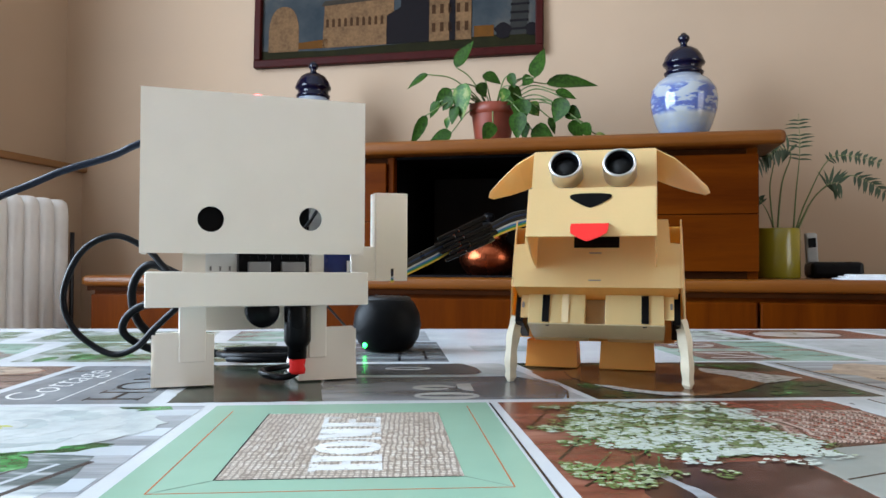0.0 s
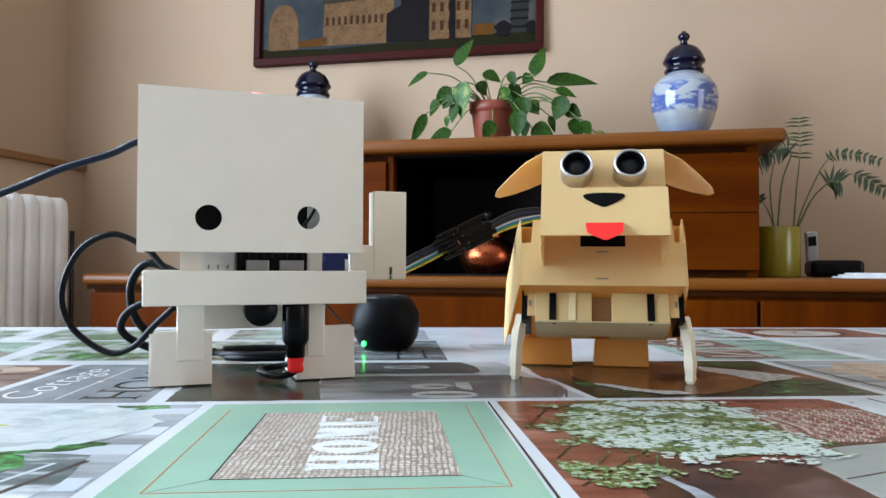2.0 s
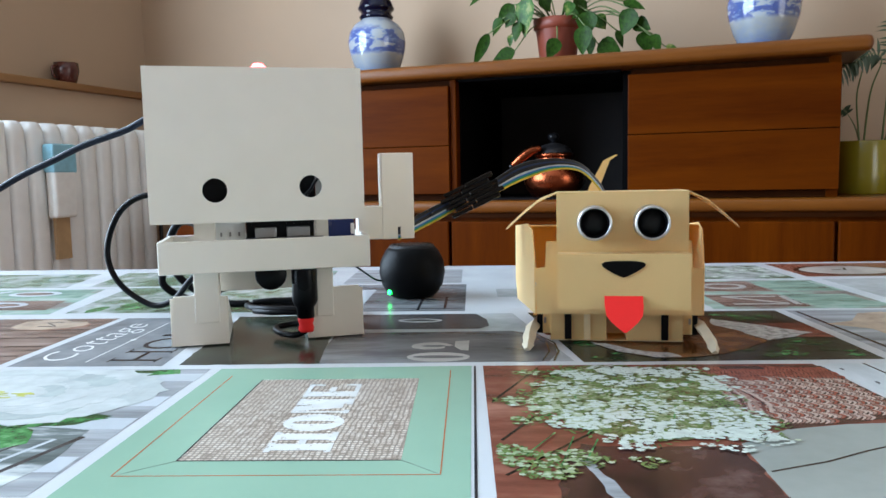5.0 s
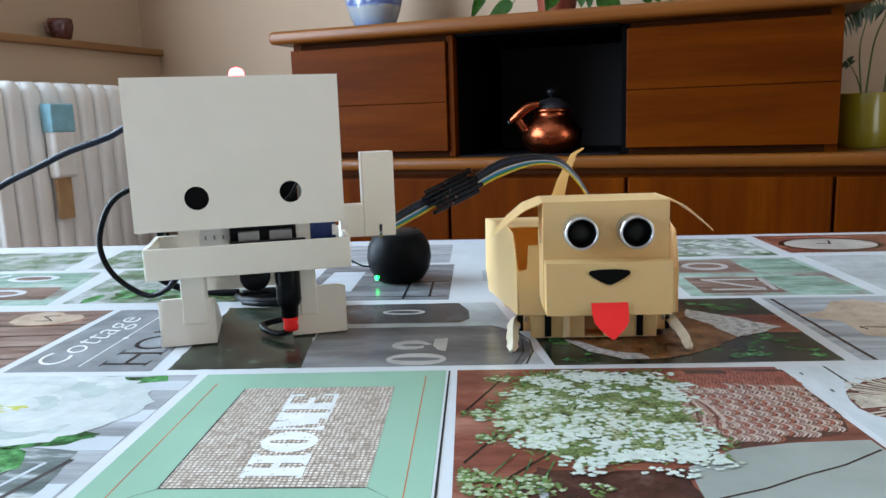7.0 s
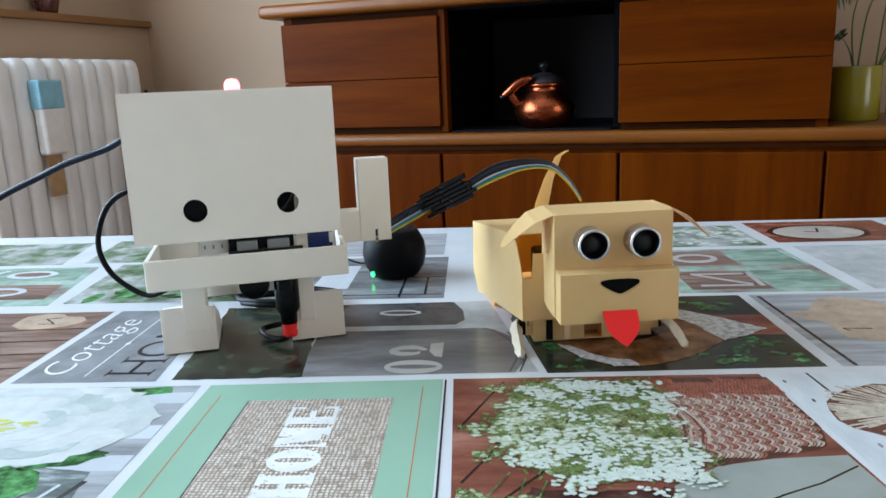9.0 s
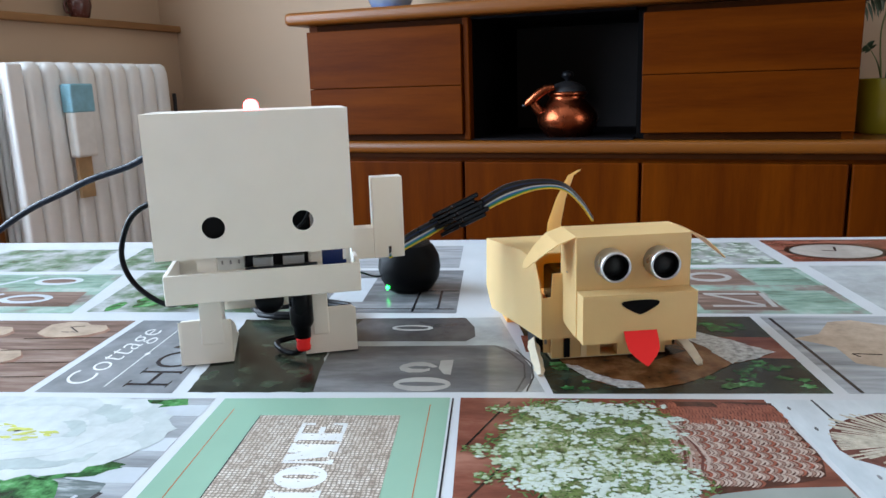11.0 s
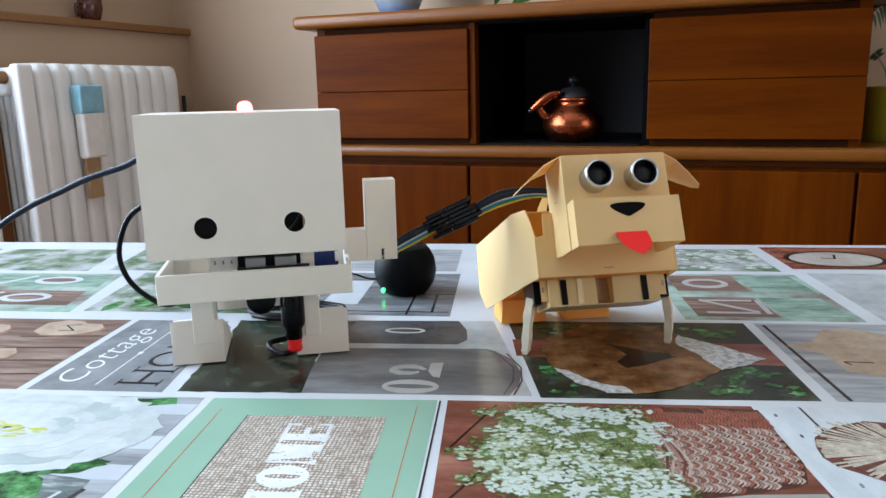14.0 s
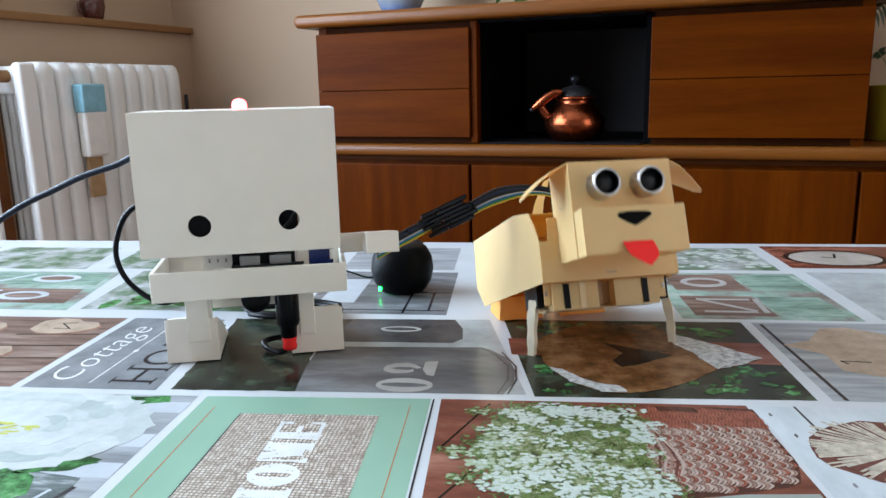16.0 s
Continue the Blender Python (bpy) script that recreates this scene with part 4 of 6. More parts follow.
def home_card():
    p = flat("home_card_print", [(-0.0975, 0.203), (0.0250, 0.206), (0.0190, 0.356), (-0.1010, 0.350)], I_GREEN, 1, CLOTH, "mint green card with a burlap panel")
    for a, b in (((-0.0910, 0.3370), (-0.0866, 0.2205)), ((0.0096, 0.3470), (0.0150, 0.2250)), ((-0.0866, 0.2205), (0.0150, 0.2250))):
        flat("rust_line", stroke(a, b, 0.00042), I_ORANGE, 2, p)
    flat("burlap_panel", [(-0.0712, 0.2335), (0.0014, 0.2363), (-0.0036, 0.3333), (-0.0742, 0.3303)], I_BURLAP, 2, p, "woven burlap panel")
    for a, b in (((-0.0714, 0.2333), (-0.0744, 0.3305)), ((-0.0714, 0.2333), (0.0014, 0.2361))):
        flat("panel_outline", stroke(a, b, 0.0006), I_JAR_D, 3, p)
    for a, b in (((-0.0712, 0.2335), (-0.0862, 0.2208)), ((0.0014, 0.2363), (0.0148, 0.2252))):
        flat("mitre_line", stroke(a, b, 0.0004), I_SIGNGREEN, 2, p)
    # fat-face stencil capitals H O M E along y, their tops towards -x; (along the word, up the letter)
    def spot(a, h_):
        return (-0.0231 - 0.0046 * a - h_ * 0.0226, 0.2423 + 0.0825 * a - 0.0008 * h_)

    def bar(a0, a1, h0=0.0, h1=1.0, tilt=0.0):
        return [spot(a0, h0), spot(a1, h0), spot(a1 + tilt, h1), spot(a0 + tilt, h1)]

    def oval(a, h_, ra, rh, n=24):
        return [spot(a + ra * math.cos(q), h_ + rh * math.sin(q)) for q in np.linspace(0, 2 * math.pi, n + 1)[:-1]]

    for nm, pieces in (("capital_h", [bar(0.02, 0.095), bar(0.14, 0.215), bar(0.095, 0.14, 0.44, 0.56), bar(0.0, 0.105, 0, 0.10), bar(0.13, 0.235, 0, 0.10), bar(0.0, 0.105, 0.90, 1), bar(0.13, 0.235, 0.90, 1)]),
                       ("capital_m", [bar(0.505, 0.525), bar(0.64, 0.715), bar(0.525, 0.60, 1.0, 0.15, 0.05), bar(0.60, 0.64, 0.2, 1.0, 0.02), bar(0.495, 0.545, 0, 0.10), bar(0.63, 0.725, 0, 0.10), bar(0.63, 0.725, 0.90, 1)]),
                       ("capital_e", [bar(0.765, 0.85), bar(0.85, 0.93, 0.44, 0.56), bar(0.85, 0.985, 0, 0.09), bar(0.85, 0.985, 0.91, 1), bar(0.955, 0.985, 0.09, 0.30), bar(0.955, 0.985, 0.70, 0.91), bar(0.75, 0.86, 0, 0.09), bar(0.75, 0.86, 0.91, 1)])):
        many(nm, pieces, I_WHITE, 3, p)
    flat("capital_o", oval(0.365, 0.5, 0.115, 0.5), I_WHITE, 3, p)
    flat("letter_gap", oval(0.365, 0.5, 0.022, 0.36), I_BURLAP, 4, p)
    # threads of the weave that show through the letters
    rnd = random.Random(5)
    threads = []
    for i in range(70):
        a, h_ = rnd.uniform(0.0, 1.0), rnd.uniform(0.02, 0.98)
        threads.append(bar(a, a + 0.007, h_, h_ + rnd.uniform(0.02, 0.05)))
    many("thread_show_through", threads, I_STRAW, 4.5, p)
    flat("dark_edge", stroke((0.0205, 0.355), (0.0265, 0.206), 0.0009), I_INKBLACK, 2, p)


def flower_panel():
    r = random.Random(11)
    p = flat("peony_print", [(-0.330, 0.200), (-0.1040, 0.205), (-0.1062, 0.350), (-0.330, 0.343)], I_GREYWOOD, 1, CLOTH, "white peony on pale boards")
    for y in (0.222, 0.262, 0.290, 0.327):
        flat("pale_slat", [(-0.20, y), (-0.1055, y + 0.001), (-0.1058, y + 0.014), (-0.20, y + 0.013)], I_PALE, 2, p)
    for poly in ([(-0.150, 0.262), (-0.128, 0.268), (-0.118, 0.279), (-0.136, 0.284), (-0.152, 0.276)], [(-0.134, 0.336), (-0.118, 0.340), (-0.120, 0.3485), (-0.146, 0.346)],
                 [(-0.200, 0.235), (-0.155, 0.240), (-0.150, 0.262), (-0.165, 0.272), (-0.205, 0.262)], [(-0.262, 0.238), (-0.21, 0.236), (-0.205, 0.262), (-0.245, 0.268)]):
        flat("printed_leaf", rough_edge(poly, 0.006, 0.001, 5), I_LEAF, 3, p)
    flat("glass_vase", rough_edge([(-0.27, 0.205), (-0.118, 0.206), (-0.112, 0.232), (-0.118, 0.262), (-0.15, 0.268), (-0.27, 0.262)], 0.008, 0.0008, 6), I_GLASSVASE, 2.5, p, "clear glass vase")
    for i in range(9):
        y = 0.212 + 0.0055 * i
        flat("vase_streak", stroke((-0.205 + 0.0095 * i, 0.2065), (-0.186 + 0.0088 * i, 0.2330 + 0.5 * (y - 0.212)), 0.0012 + 0.0006 * (i % 3)), I_PALE if i % 2 else I_JAR_D, 2.8 + 0.02 * i, p)
    for i, poly in enumerate(([(-0.175, 0.232), (-0.150, 0.236), (-0.132, 0.247), (-0.138, 0.262), (-0.158, 0.268), (-0.185, 0.258)], [(-0.150, 0.263), (-0.126, 0.268), (-0.118, 0.276), (-0.134, 0.281), (-0.152, 0.276)])):
        flat("printed_leaf", rough_edge(poly, 0.005, 0.0008, 9 + i), I_LEAF, 3.2, p)

    def petal(cx, cy, a, ln, wd, k):
        """A broad ruffled petal with its foot at the given place."""
        out = []
        for t, w_ in ((0, 0.22), (0.25, 0.62), (0.5, 0.92), (0.72, 1.0), (0.88, 0.86), (0.97, 0.55)):
            out.append((t, w_))
        tip = [(1.0 + 0.05 * math.sin(7 * s_ + k), 0.42 * s_) for s_ in (1, 0.5, 0, -0.5, -1)]
        pts = [(t, w_) for t, w_ in out] + tip + [(t, -w_ * (1 + 0.08 * math.sin(5 * t + k))) for t, w_ in reversed(out)]
        c_, s_ = math.cos(a), math.sin(a)
        return [(cx + ln * t * c_ - wd * w_ * s_, cy + 0.66 * (ln * t * s_ + wd * w_ * c_)) for t, w_ in pts]

    # petals ring by ring, from the wide outer ones to the ruffled heart
    k = 0
    tones = (I_PETAL_A, I_PETAL_B, I_PETAL_A, I_PETAL_C)
    for ring, (foot, ln, wd, count) in enumerate(((0.018, 0.056, 0.027, 10), (0.012, 0.047, 0.022, 11), (0.010, 0.036, 0.018, 11), (0.007, 0.026, 0.013, 10), (0.005, 0.017, 0.008, 9))):
        for i in range(count):
            a = 2 * math.pi * (i + 0.45 * ring) / count + r.uniform(-0.2, 0.2)
            cx, cy = -0.186 + foot * math.cos(a), 0.306 + 0.66 * foot * math.sin(a)
            poly = petal(cx, cy, a, ln * r.uniform(0.85, 1.1), wd * r.uniform(0.85, 1.15), k)
            poly = [(x, min(y, 0.3475)) for x, y in poly]
            flat("petal", poly, tones[(i + 2 * ring + (k % 3 == 0)) % 4] if ring < 4 else I_PETAL_A, 4 + 0.12 * k, p)
            k += 1
    for i in range(26):
        a, d = r.uniform(0, 6.28), 0.02 * math.sqrt(r.random())
        flat("stamen_patch", ellipse(-0.189 + 1.1 * d * math.cos(a), 0.305 + 0.42 * d * math.sin(a), r.uniform(0.002, 0.005), r.uniform(0.0008, 0.0018), 9, r.uniform(-0.5, 0.5), 0.25, i), I_POLLEN if i % 3 else I_PETAL_A, 10.4 + 0.03 * i, p)


def basket_panel():
    r = random.Random(21)
    p = flat("basket_print", [(0.0325, 0.203), (0.1925, 0.207), (0.1770, 0.3600), (0.0243, 0.3562)], I_REDWOOD, 1, CLOTH, "white flowers spilling from a wicker basket")
    for a, b in (((0.030, 0.300), (0.050, 0.352)), ((0.0335, 0.255), (0.055, 0.300)), ((0.035, 0.225), (0.07, 0.27))):
        flat("board_joint", stroke(a, b, 0.0012), I_DARK, 2, p)
    flat("stone_corner", [(0.1126, 0.2062), (0.1920, 0.208), (0.1840, 0.277), (0.155, 0.274), (0.132, 0.268), (0.1124, 0.2534)], I_SLAB, 2, p, "grey green paving slab")
    for a, b in (((0.1140, 0.2300), (0.134, 0.2385)), ((0.134, 0.2385), (0.150, 0.2480)), ((0.150, 0.2480), (0.166, 0.2560)), ((0.166, 0.2560), (0.1840, 0.2685))):
        flat("stone_crack", stroke(a, b, 0.0009), I_DARK, 3, p)
    flat("undergrowth", rough_edge([(0.060, 0.252), (0.080, 0.248), (0.110, 0.252), (0.1120, 0.2530), (0.1122, 0.2062), (0.050, 0.2042), (0.052, 0.235)], 0.004, 0.0014, 12), I_UNDER, 2.2, p, "dark undergrowth")
    flat("pale_stem", rough_edge([(0.0585, 0.2380), (0.0615, 0.2380), (0.0700, 0.2060), (0.0650, 0.2060)], 0.004, 0.0008, 3), I_GREYWOOD, 2.6, p)
    bask = [(0.118, 0.3555), (0.1795, 0.3560), (0.1830, 0.300), (0.1795, 0.284), (0.160, 0.276), (0.133, 0.268), (0.116, 0.288)]
    flat("basket", rough_edge(bask, 0.006, 0.0006, 2), I_WICKER_B, 3, p, "pinkish brown wicker basket")
    # canes wound round the basket, bowing over each stake; redder and straighter on its shaded side
    rows = {"light": [], "mid": [], "red": []}
    for c in range(17):
        for cell in range(17):
            for strand in range(3):
                x0 = 0.1140 + 0.0048 * c + 0.0016 * strand
                y0 = 0.2600 + 0.0062 * cell + 0.0026 * math.sin(c * 0.35) + 0.05 * (x0 - 0.15)
                shade = min(1, max(0, (y0 - 0.322) / 0.016))
                bow, wd = 0.0030 * (1 - 0.65 * shade), 0.00066 * r.uniform(0.85, 1.15)
                run = []
                for k in range(7):
                    t_ = k / 6
                    run.append((x0 + bow * math.sin(math.pi * t_) - 0.0012 * t_ + r.uniform(-0.0001, 0.0001), y0 + 0.0074 * t_, wd * (0.6 + 0.4 * math.sin(math.pi * t_))))
                if all(inside((x, y), bask) for x, y, w_ in run):
                    key = "red" if shade > 0.5 else ("light", "mid", "light" if r.random() < 0.4 else "red")[strand]
                    rows[key].append([(x - w_, y) for x, y, w_ in run] + [(x + w_, y) for x, y, w_ in reversed(run)])
    many("wicker_cane_light", rows["light"], I_WICKER_L, 4, p)
    many("wicker_cane", rows["mid"], I_WICKER, 4, p)
    many("wicker_cane_red", rows["red"], I_WICKER_R, 4, p)
    for i in range(7):
        x = 0.117 + 0.0022 * i
        pts_ = [(x, 0.350 - 0.005 * i), (x + 0.0045, 0.330 - 0.004 * i), (x + 0.006, 0.308 - 0.002 * i), (x + 0.003, 0.286)]
        for a, b_ in zip(pts_, pts_[1:]):
            flat("rim_cane", stroke(a, b_, 0.0012), (I_WICKER_L, I_WICKER, I_WICKER_D)[i % 3], 6 + 0.02 * i, p)
    # heads of small white flowers over feathery leaves, thinning out at the edge
    mass = [(0.050, 0.330), (0.052, 0.350), (0.066, 0.3545), (0.120, 0.3550), (0.128, 0.332), (0.126, 0.300), (0.131, 0.274), (0.122, 0.257), (0.096, 0.252), (0.076, 0.248), (0.060, 0.262), (0.046, 0.284), (0.039, 0.303)]
    core = [(0.084 + 0.90 * (x - 0.084), 0.303 + 0.90 * (y - 0.303)) for x, y in mass]
    flat("foliage_mass", rough_edge(core, 0.003, 0.0022, 8), I_FOLIAGE, 7, p, "feathery green foliage")
    near = lambda x, y, g: inside((0.084 + (x - 0.084) / g, 0.303 + (y - 0.303) / g), mass)
    whites, creams, greens, stems, leaflets, darks = [], [], [], [], [], []
    fits = lambda x, y: y < 0.3558 and y > 0.2075 and x > 0.0262 + 0.0245 * (0.3558 - y) / 0.15 * 0.35 and x < 0.15

    def sprigs(x, y, n, spread, bins):
        for j in range(n):
            a, d = r.uniform(0, 6.28), spread * math.sqrt(r.random())
            cx, cy = x + 1.2 * d * math.cos(a), y + 0.85 * d * math.sin(a)
            ln, wd, tn = r.uniform(0.0008, 0.0022), r.uniform(0.0003, 0.0007), r.uniform(0, 3.14)
            if fits(cx, cy):
                r.choice(bins).append(ellipse(cx, cy, ln, wd, 6, tn))

    def head(x, y, size, n, bright):
        for j in range(n):
            a, d = r.uniform(0, 6.28), size * math.sqrt(r.random())
            cx, cy, s = x + 1.3 * d * math.cos(a), y + 0.75 * d * math.sin(a), r.uniform(0.0009, 0.0017)
            if not fits(cx, cy):
                continue
            ph = r.uniform(0, 6.28)
            star = [(cx + (s if k % 2 == 0 else s * 0.6) * math.cos(ph + math.pi * k / 5), cy + 0.8 * (s if k % 2 == 0 else s * 0.6) * math.sin(ph + math.pi * k / 5)) for k in range(10)]
            q = r.random()
            (whites if q < bright else creams if q < bright + 0.55 * (1 - bright) + 0.1 else greens).append(star)

    for i in range(520):
        x, y = r.uniform(0.026, 0.14), r.uniform(0.22, 0.356)
        if near(x, y, 0.98):
            sprigs(x, y, 9, 0.006, (leaflets, leaflets, leaflets, darks))
            if i % 9 == 0:
                stems.append(stroke((x, y), (x + r.uniform(-0.012, 0.004), y - r.uniform(0.006, 0.016)), 0.0005))
    # umbels: flat heads of many tight clusters, brighter towards the basket
    for i in range(135):
        x, y = r.uniform(0.032, 0.134), r.uniform(0.240, 0.354)
        if near(x, y, 0.99):
            bright = 0.05 + 0.85 * min(1, max(0, (x - 0.045) / 0.035)) * min(1, max(0.35, abs(y - 0.297) / 0.025))
            size = r.uniform(0.0045, 0.0075)
            for j in range(9):
                a, d = 2.4 * j + r.uniform(0, 0.8), size * math.sqrt((j + 0.5) / 9)
                head(x + 1.35 * d * math.cos(a), y + 0.7 * d * math.sin(a), 0.0013, 4, bright)
    # loose sprays beyond the bunch
    for x, y, size, n in ((0.036, 0.300, 0.006, 14), (0.043, 0.275, 0.006, 12), (0.040, 0.238, 0.009, 34), (0.048, 0.228, 0.008, 30), (0.035, 0.245, 0.006, 18), (0.056, 0.240, 0.007, 18), (0.062, 0.236, 0.006, 10), (0.079, 0.236, 0.005, 7), (0.046, 0.342, 0.006, 12)):
        sprigs(x, y, n * 3, size, (leaflets, leaflets, leaflets, darks))
        head(x, y, size, n, -0.7)
    for x, y in ((0.121, 0.254), (0.127, 0.256), (0.102, 0.249), (0.112, 0.248)):
        head(x, y, 0.005, 12, 0.9)
    for a, b_ in (((0.052, 0.262), (0.041, 0.240)), ((0.058, 0.258), (0.052, 0.232)), ((0.066, 0.256), (0.060, 0.236))):
        stems.append(stroke(a, b_, 0.0006))
    many("leaflet_spray_dark", darks, I_LEAFLET_D, 7.4, p)
    many("leaflet_spray", leaflets, I_LEAFLET, 8, p)
    many("stem_spray", stems, I_LEAF, 8.8, p)
    many("floret_spray_green", greens, I_FLORET_B, 9.4, p)
    many("floret_spray_cream", creams, I_FLORET_C, 10.2, p)
    many("floret_spray_white", whites, I_FLORET, 11, p)


def cottage_panel():
    p = flat("cottage_print", [(-0.2130, 0.354), (-0.1335, 0.3555), (-0.1480, 0.482), (-0.2160, 0.482)], I_SLATE, 1, CLOTH, "grey chalkboard with lettering")
    lettering("script", "Cottage", I_WHITE, 2, p, -0.2075, -0.1845, 0.366, 0.462, 0.25, -0.012)
    flat("chalk_line", stroke((-0.177, 0.363), (-0.180, 0.466), 0.0007), I_WHITE, 2, p)
    flat("chalk_dot", ellipse(-0.1783, 0.415, 0.0016, 0.0022, 12), I_WHITE, 2.5, p)
    lettering("lettering", "HOME", I_INKBLACK, 2, p, -0.1665, -0.1410, 0.3655, 0.470, 0.0, -0.012)
    for y in (0.3672, 0.3865):
        for x in (-0.1660, -0.1415):
            flat("letter_serif", stroke((x, y - 0.0040), (x, y + 0.0052), 0.0009), I_INKBLACK, 2.2, p)


def pail_panel():
    p = flat("pail_print", [(-0.1255, 0.3570), (0.0682, 0.3650), (0.0400, 0.4930), (-0.1400, 0.4850)], I_MIST, 1, CLOTH, "zinc pails with a number beside a dark hedge")
    flat("hedge", rough_edge([(-0.1252, 0.3572), (-0.055, 0.3602), (-0.066, 0.43), (-0.050, 0.4880), (-0.1398, 0.4848)], 0.006, 0.0008, 3), I_SHADE, 2, p)
    flat("pail", [(-0.0560, 0.3604), (0.0560, 0.3644), (0.0610, 0.380), (0.0615, 0.398), (0.0560, 0.418), (0.0450, 0.432), (0.0390, 0.436), (-0.0630, 0.431), (-0.0610, 0.395)], I_JAR, 3, p, "grey zinc pail")
    rim = [((0.0530, 0.3648), (0.0575, 0.385)), ((0.0575, 0.385), (0.0570, 0.405)), ((0.0570, 0.405), (0.0480, 0.424)), ((0.0480, 0.424), (0.0390, 0.435)),
           ((0.0585, 0.3652), (0.0622, 0.385)), ((0.0622, 0.385), (0.0612, 0.405)), ((0.0612, 0.405), (0.0520, 0.428))]
    for a, b in rim:
        flat("pail_rim", stroke(a, b, 0.0010), I_JAR_D, 4, p)
    flat("pail", [(-0.0600, 0.441), (0.0200, 0.443), (0.0255, 0.452), (0.0235, 0.472), (0.0160, 0.4915), (-0.0560, 0.4890)], I_JAR_D, 3, p, "dark zinc pail")
    flat("pail_mark", ellipse(-0.018, 0.4685, 0.014, 0.006, 20), I_CHALK, 4, p)
    flat("pail_mark", ellipse(-0.018, 0.4685, 0.011, 0.003, 20), I_JAR_D, 5, p)
    flat("numeral_zero", ellipse(0.0016, 0.3728, 0.0158, 0.0098, 28), I_CHALK, 5, p, "stencilled pale numeral")
    flat("numeral_gap", ellipse(0.0016, 0.3728, 0.0128, 0.0030, 24), I_JAR, 5.5, p)
    flat("numeral_two", [(-0.0150, 0.3968), (-0.0138, 0.4010), (-0.0090, 0.4048), (-0.0020, 0.4060), (0.0030, 0.4035), (0.0075, 0.3985), (0.0045, 0.3972), (0.0012, 0.3992), (-0.0060, 0.3996), (-0.0105, 0.3972), (-0.0070, 0.3950), (0.0, 0.3946), (0.0030, 0.3962), (0.0034, 0.3925), (-0.0010, 0.3898), (-0.0080, 0.3892), (-0.0135, 0.3924)], I_CHALK, 5, p)
    flat("numeral_foot", [(0.0080, 0.4085), (0.0155, 0.4100), (0.0160, 0.3866), (0.0118, 0.3880), (0.0082, 0.3960)], I_CHALK, 5.2, p)


def slice_panel():
    r = random.Random(31)
    p = flat("wood_slice_print", [(0.0725, 0.3630), (0.2140, 0.3690), (0.2080, 0.4975), (0.0500, 0.4940)], I_SHADE, 1, CLOTH, "sawn wood slice among green leaves")
    flat("red_board", [(0.058, 0.425), (0.212, 0.418), (0.2095, 0.455), (0.0545, 0.455)], I_REDWOOD, 2, p)
    lit, dim = [], []
    for i in range(110):
        x, y = r.uniform(0.055, 0.212), r.choice((r.uniform(0.369, 0.412), r.uniform(0.466, 0.4915)))
        left, right = 0.0725 - 0.172 * (y - 0.363), 0.2140 - 0.047 * (y - 0.369)
        size = r.uniform(0.0035, 0.0085)
        if left + size + 0.001 < x < right - size - 0.001 and 0.3640 + size < y < 0.4935 - size:
            tip = r.uniform(0, 6.28)
            blade = [(x + size * k * math.cos(tip + a), y + 0.75 * size * k * math.sin(tip + a)) for k, a in ((1.0, 0), (0.55, 0.5), (0.85, 1.1), (0.5, 1.9), (0.7, 2.6), (0.35, 3.14), (0.7, 3.7), (0.5, 4.4), (0.85, 5.2), (0.55, 5.8))]
            (lit if i % 5 < 2 else dim).append(blade)
    many("printed_leaf_litter", dim, I_LEAF, 3, p, "green leaves round the slice")
    many("printed_leaf_litter", lit, I_LEAF_LIT, 4, p, "sunlit green leaves round the slice")
    edge = [(0.074, 0.455), (0.096, 0.482), (0.122, 0.489), (0.149, 0.487), (0.160, 0.469), (0.183, 0.449), (0.203, 0.428), (0.188, 0.416), (0.174, 0.408), (0.155, 0.388), (0.137, 0.376), (0.120, 0.371), (0.108, 0.372), (0.092, 0.384), (0.080, 0.405), (0.074, 0.430)]
    s = flat("wood_slice", rough_edge(edge, 0.005, 0.0008, 4), I_SLICE, 6, p, "brown wood slice")
    for poly in ([(0.160, 0.4685), (0.183, 0.449), (0.203, 0.428), (0.188, 0.416), (0.174, 0.409), (0.166, 0.432), (0.156, 0.452)], [(0.080, 0.405), (0.092, 0.384), (0.108, 0.372), (0.121, 0.371), (0.118, 0.379), (0.102, 0.386), (0.088, 0.402)]):
        flat("bark", rough_edge(poly, 0.003, 0.0010, 6), I_BARK, 7, p, "pale lichen-covered bark")
    flat("knot", rough_edge([(0.113, 0.450), (0.128, 0.443), (0.152, 0.430), (0.138, 0.417), (0.121, 0.408), (0.117, 0.419), (0.124, 0.430), (0.119, 0.440)], 0.004, 0.001, 7), I_DARK, 7, p)


